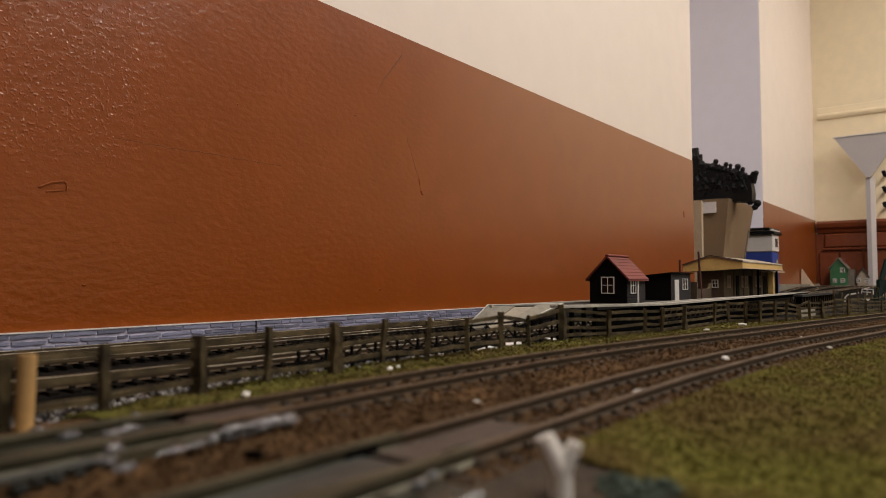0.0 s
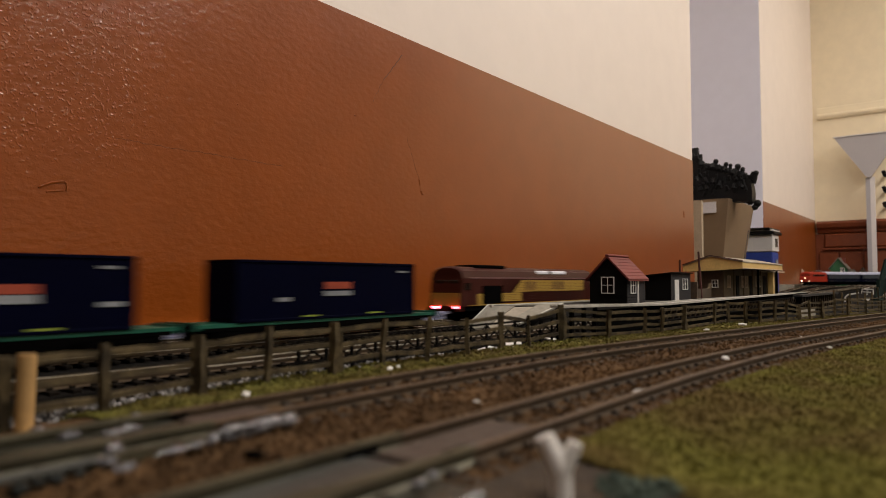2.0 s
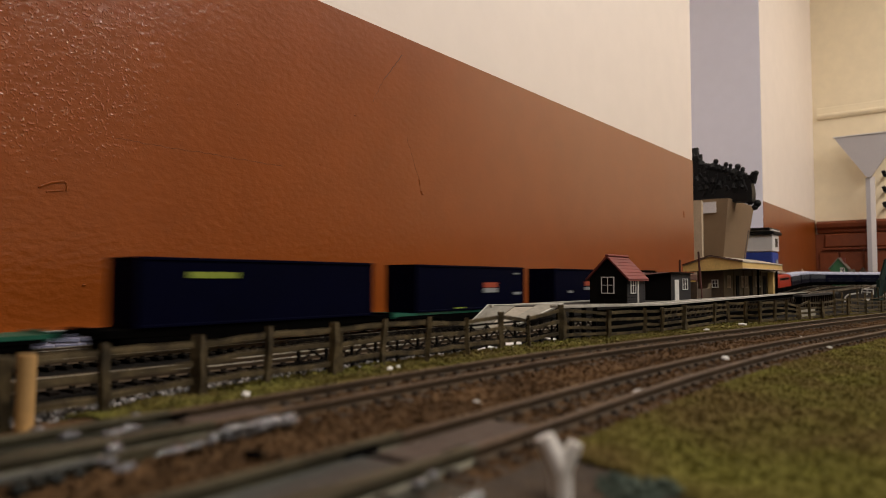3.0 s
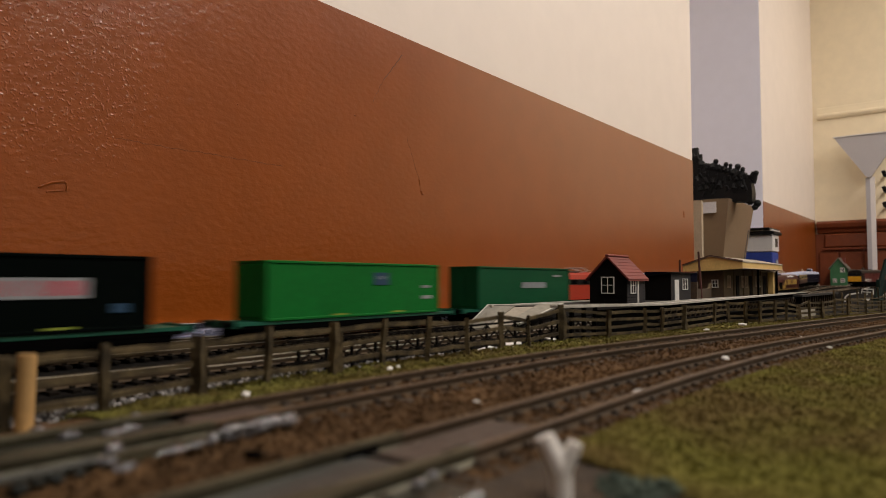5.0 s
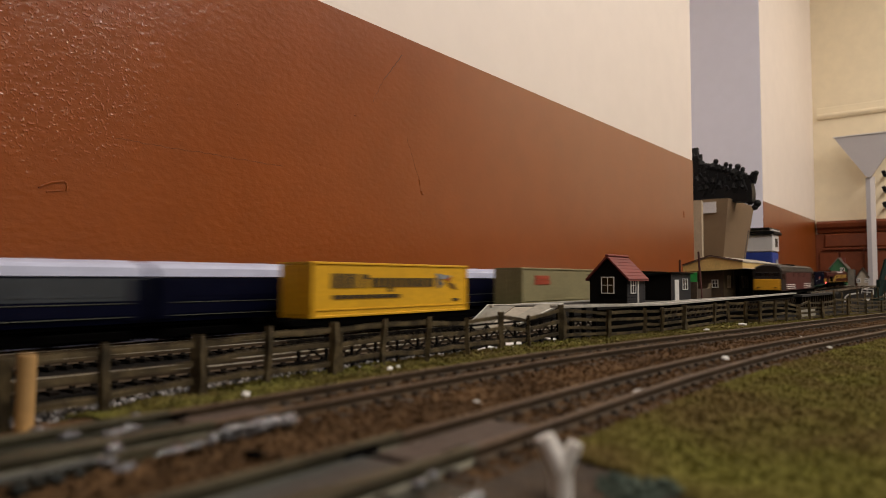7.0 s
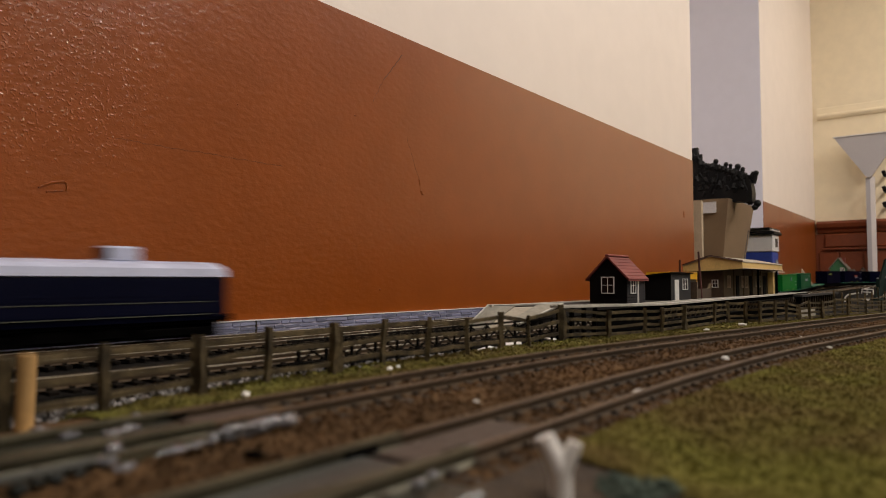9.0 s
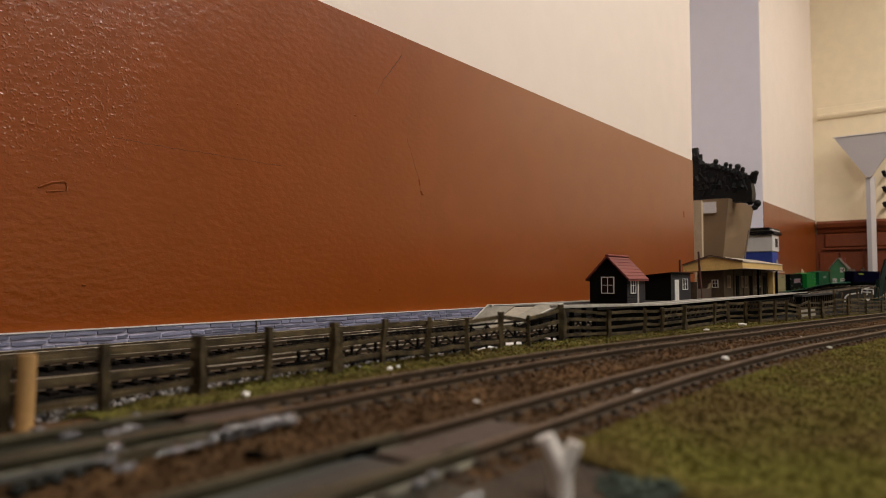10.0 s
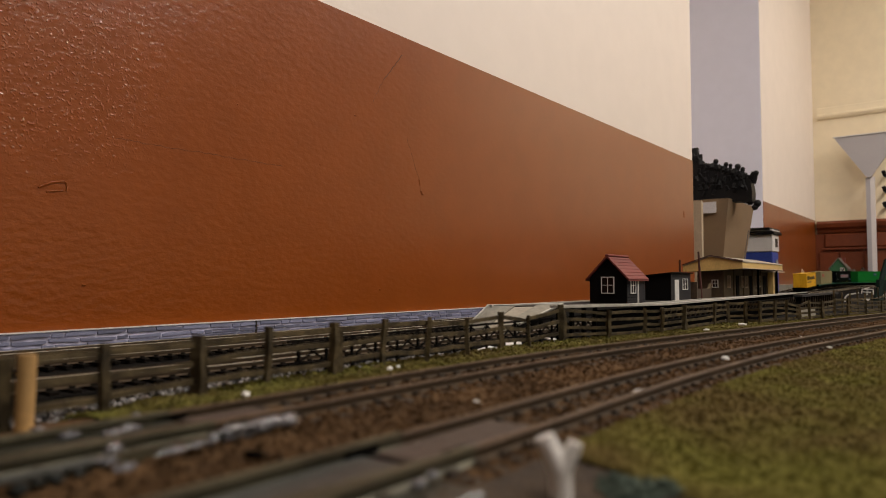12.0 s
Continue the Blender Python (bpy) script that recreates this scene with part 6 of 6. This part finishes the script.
WAGON_LABEL = "blue-green steel container flat wagon on two bogies"
loco_a = freight_loco()
CONTAINERS = [
    (-0.1400, container("navy", 0.161, "navy blue shipping container with a small red and white panel", (("marking", -0.011, 0.013, 0.0196, 0.0243, "orange_mark"), ("marking", -0.0115, 0.0135, 0.0149, 0.0182, "pale_mark"), ("marking", 0.062, 0.072, 0.031, 0.0325, "pale_mark"), ("marking", -0.05, -0.04, 0.012, 0.0145, "pale_mark"), ("plate", -0.03, -0.016, 0.0008, 0.0028, "lime_mark"), ("plate", 0.03, 0.044, 0.0008, 0.0028, "lime_mark")))),
    (-0.3615, container("navy", 0.161, "navy blue shipping container with a small red and white panel", (("marking", 0.012, 0.034, 0.019, 0.0235, "orange_mark"), ("marking", 0.012, 0.034, 0.0145, 0.0185, "pale_mark"), ("marking", 0.062, 0.072, 0.031, 0.0325, "pale_mark"), ("marking", 0.062, 0.074, 0.012, 0.0145, "pale_mark"), ("plate", -0.03, -0.016, 0.0008, 0.0028, "lime_mark"), ("plate", 0.03, 0.044, 0.0008, 0.0028, "lime_mark")))),
    (-0.5780, container("navy", 0.175, "navy blue shipping container with a yellow-green strip", (("marking", -0.058, -0.026, 0.0265, 0.0300, "lime_mark"),))),
    (-1.0430, container("green_dark", 0.170, "deep green shipping container with a pale strip", (("marking", -0.012, 0.034, 0.018, 0.0235, "pale_mark"), ("marking", 0.05, 0.066, 0.029, 0.031, "pale_mark")))),
    (-1.2690, container("green", 0.170, "bright green shipping container with a blue emblem", (("marking", 0.010, 0.026, 0.022, 0.031, "blue_mark"), ("marking", 0.013, 0.023, 0.026, 0.0285, "pale_mark"), ("marking", 0.064, 0.074, 0.0195, 0.0215, "pale_mark"), ("marking", 0.064, 0.076, 0.011, 0.0135, "pale_mark"), ("plate", -0.03, -0.016, 0.0008, 0.0028, "lime_mark"), ("plate", 0.03, 0.044, 0.0008, 0.0028, "lime_mark")))),
    (-1.5100, container("blackgreen", 0.164, "black-green shipping container with a pink and white banner", (("banner", -0.028, 0.050, 0.0165, 0.0265, "pale_mark"), *(("banner_letter", -0.026 + k * 0.0094, -0.0185 + k * 0.0094, 0.018, 0.025, "pink_mark") for k in range(8)), ("marking", 0.062, 0.070, 0.009, 0.0135, "blue_mark"), ("marking", -0.066, -0.054, 0.0095, 0.0120, "dim_mark"), ("marking", -0.0805, -0.068, 0.0262, 0.0278, "dim_mark"), ("marking", -0.0805, -0.070, 0.0285, 0.0298, "dim_mark"), ("plate", -0.03, -0.016, 0.0008, 0.0028, "lime_mark"), ("plate", 0.03, 0.044, 0.0008, 0.0028, "lime_mark")))),
    (-1.7310, container("beige", 0.175, "beige shipping container with a red emblem", (("marking", -0.0625, -0.034, 0.0262, 0.0302, "orange_mark"), ("marking", -0.0635, -0.033, 0.0212, 0.0258, "orange_mark"), ("marking", 0.055, 0.072, 0.031, 0.0325, "black_mark"), ("rail_strip", -0.086, 0.086, 0.005, 0.0058, "beige")))),
    (-1.9950, container("yellow", 0.173, "golden yellow shipping container with black bars and a flag emblem", (*(("lettering", -0.069 + k * 0.0085, -0.0625 + k * 0.0085, 0.0200, 0.0300, "black_mark") for k in range(3)), ("lettering", -0.041, -0.0365, 0.0200, 0.0300, "black_mark"), ("lettering", -0.0364, -0.033, 0.0262, 0.0292, "black_mark"), *(("lettering", -0.0315 + k * 0.0062, -0.0268 + k * 0.0062, 0.0170 if k == 3 else 0.0203, 0.0272, "black_mark") for k in range(12)), *(("lettering", -0.068 + k * 0.0058, -0.0632 + k * 0.0058, 0.0125, 0.0152, "black_mark") for k in range(12)), ("marking", 0.066, 0.074, 0.0085, 0.0105, "black_mark"), ("rail_strip", -0.085, 0.085, 0.005, 0.0058, "yellow")),
                        flag=((((0.044, 0.0310), (0.064, 0.0290), (0.056, 0.0265), (0.049, 0.0262)), "pale_mark"), (((0.0445, 0.0300), (0.049, 0.0262), (0.054, 0.0225), (0.047, 0.0185)), "blue_mark"), (((0.0565, 0.0262), (0.0645, 0.0285), (0.062, 0.0240)), "orange_mark"), (((0.0580, 0.0240), (0.068, 0.0225), (0.072, 0.0175), (0.063, 0.0195)), "gold_dark")))),
]
for s, ob in CONTAINERS:
    tagged(ob, group="containers of the freight train")
first_wagon = tagged(flat_wagon(WAGON_LABEL), group="wagons of the freight train")
WAGONS = [(CONTAINERS[0][0], first_wagon)]
for s in [c[0] for c in CONTAINERS[1:-1]] + [-0.8110]:
    if s == -0.5780:
        WAGONS.append((s, tagged(flat_wagon("black steel container flat wagon under a navy container", paint="loco_black"), group="wagons of the freight train")))
    else:
        WAGONS.append((s, copy_thing(first_wagon, Matrix())))
WAGONS.append((CONTAINERS[-1][0], tagged(flat_wagon("black steel container flat wagon at the end of the train", paint="loco_black"), group="wagons of the freight train")))
tagged(WAGONS[-2][1], "empty blue-green steel container flat wagon on two bogies")

loco_b = electric_loco()
ENDS = (0.216, 0.427, 0.639, 0.850, 1.066, 1.261, 1.456, 1.650, 1.845, 2.037)
LIVERY = ("grey", "grey", "grey", "navy", "navy", "navy", "navy", "cream", "navy")
COACH_TEXT = {"grey": "dark blue coach with a pale grey window band and silvery roof", "navy": "midnight blue coach with gold lining and silvery roof", "cream": "umber and cream coach with a silvery roof"}
COACHES = []
for a, b, lv in zip(ENDS, ENDS[1:], LIVERY):
    last = b == ENDS[-1]
    ob = bogie_coach("midnight blue coach with a white raised roof lookout" if last else COACH_TEXT[lv], b - a, lv, last)
    COACHES.append(((a + b) / 2, tagged(ob, group="coaches of the passenger train")))
loco_c = diesel_loco()


def head_a(t):
    """Where the rear end of the freight locomotive is along its track."""
    return float(np.interp(t, (0, 6.2, 7.2, 8.0, 9.6, 10.5, 12.0), (-0.3095, 2.0776, 2.455, 2.72, 3.23, 3.525, 4.085)))


def head_b(t):
    """Where the front of the red locomotive is along its track."""
    if t < 5.2:
        return float(np.interp(t, (0, 1.5, 2.1, 2.9, 4.9, 5.2), (3.70, 2.86, 2.495, 1.965, 0.706, 0.506)))
    d = t - 5.2
    return 0.506 - 0.667 * d + 0.018 * d * d


def head_c(t):
    """Where the front of the yellow-ended locomotive is along its track."""
    return float(np.interp(t, (0, 5.0, 5.5, 6.0, 6.5, 7.0, 7.5, 8.8, 12.0), (5.30, 2.20, 1.89, 1.578, 1.274, 0.960, 0.645, -0.25, -2.4)))


def ride(ob, path, where, z, wheelbase):
    """Key a vehicle along a path, its middle at where(t)."""
    rows = []
    for i in range(61):
        t = i * 0.2
        s = where(t)
        a, b = path.at(s - wheelbase / 2), path.at(s + wheelbase / 2)
        m = (a + b) / 2
        za, zb = path.z(s - wheelbase / 2), path.z(s + wheelbase / 2)
        rows.append((t, pose(m.x, m.y, z + (za + zb) / 2, 0, -math.degrees(math.atan2(zb - za, wheelbase)), math.degrees(math.atan2(b.y - a.y, b.x - a.x)))))
    walk(ob, rows)


def motions():
    ride(loco_a, TRACK_A, lambda t: head_a(t) + 0.1278, RAIL, 0.156)
    for s, ob in WAGONS:
        ride(ob, TRACK_A, lambda t: head_a(t) + s, RAIL, 0.148)
    for s, ob in CONTAINERS:
        ride(ob, TRACK_A, lambda t: head_a(t) + s, RAIL + 0.0129, 0.148)
    ride(loco_b, TRACK_B, lambda t: head_b(t) + 0.106, RAIL, 0.124)
    for s, ob in COACHES:
        ride(ob, TRACK_B, lambda t: head_b(t) + s, RAIL, 0.13)
    ride(loco_c, TRACK_C, lambda t: head_c(t) + 0.123, RAIL, 0.156)


motions()
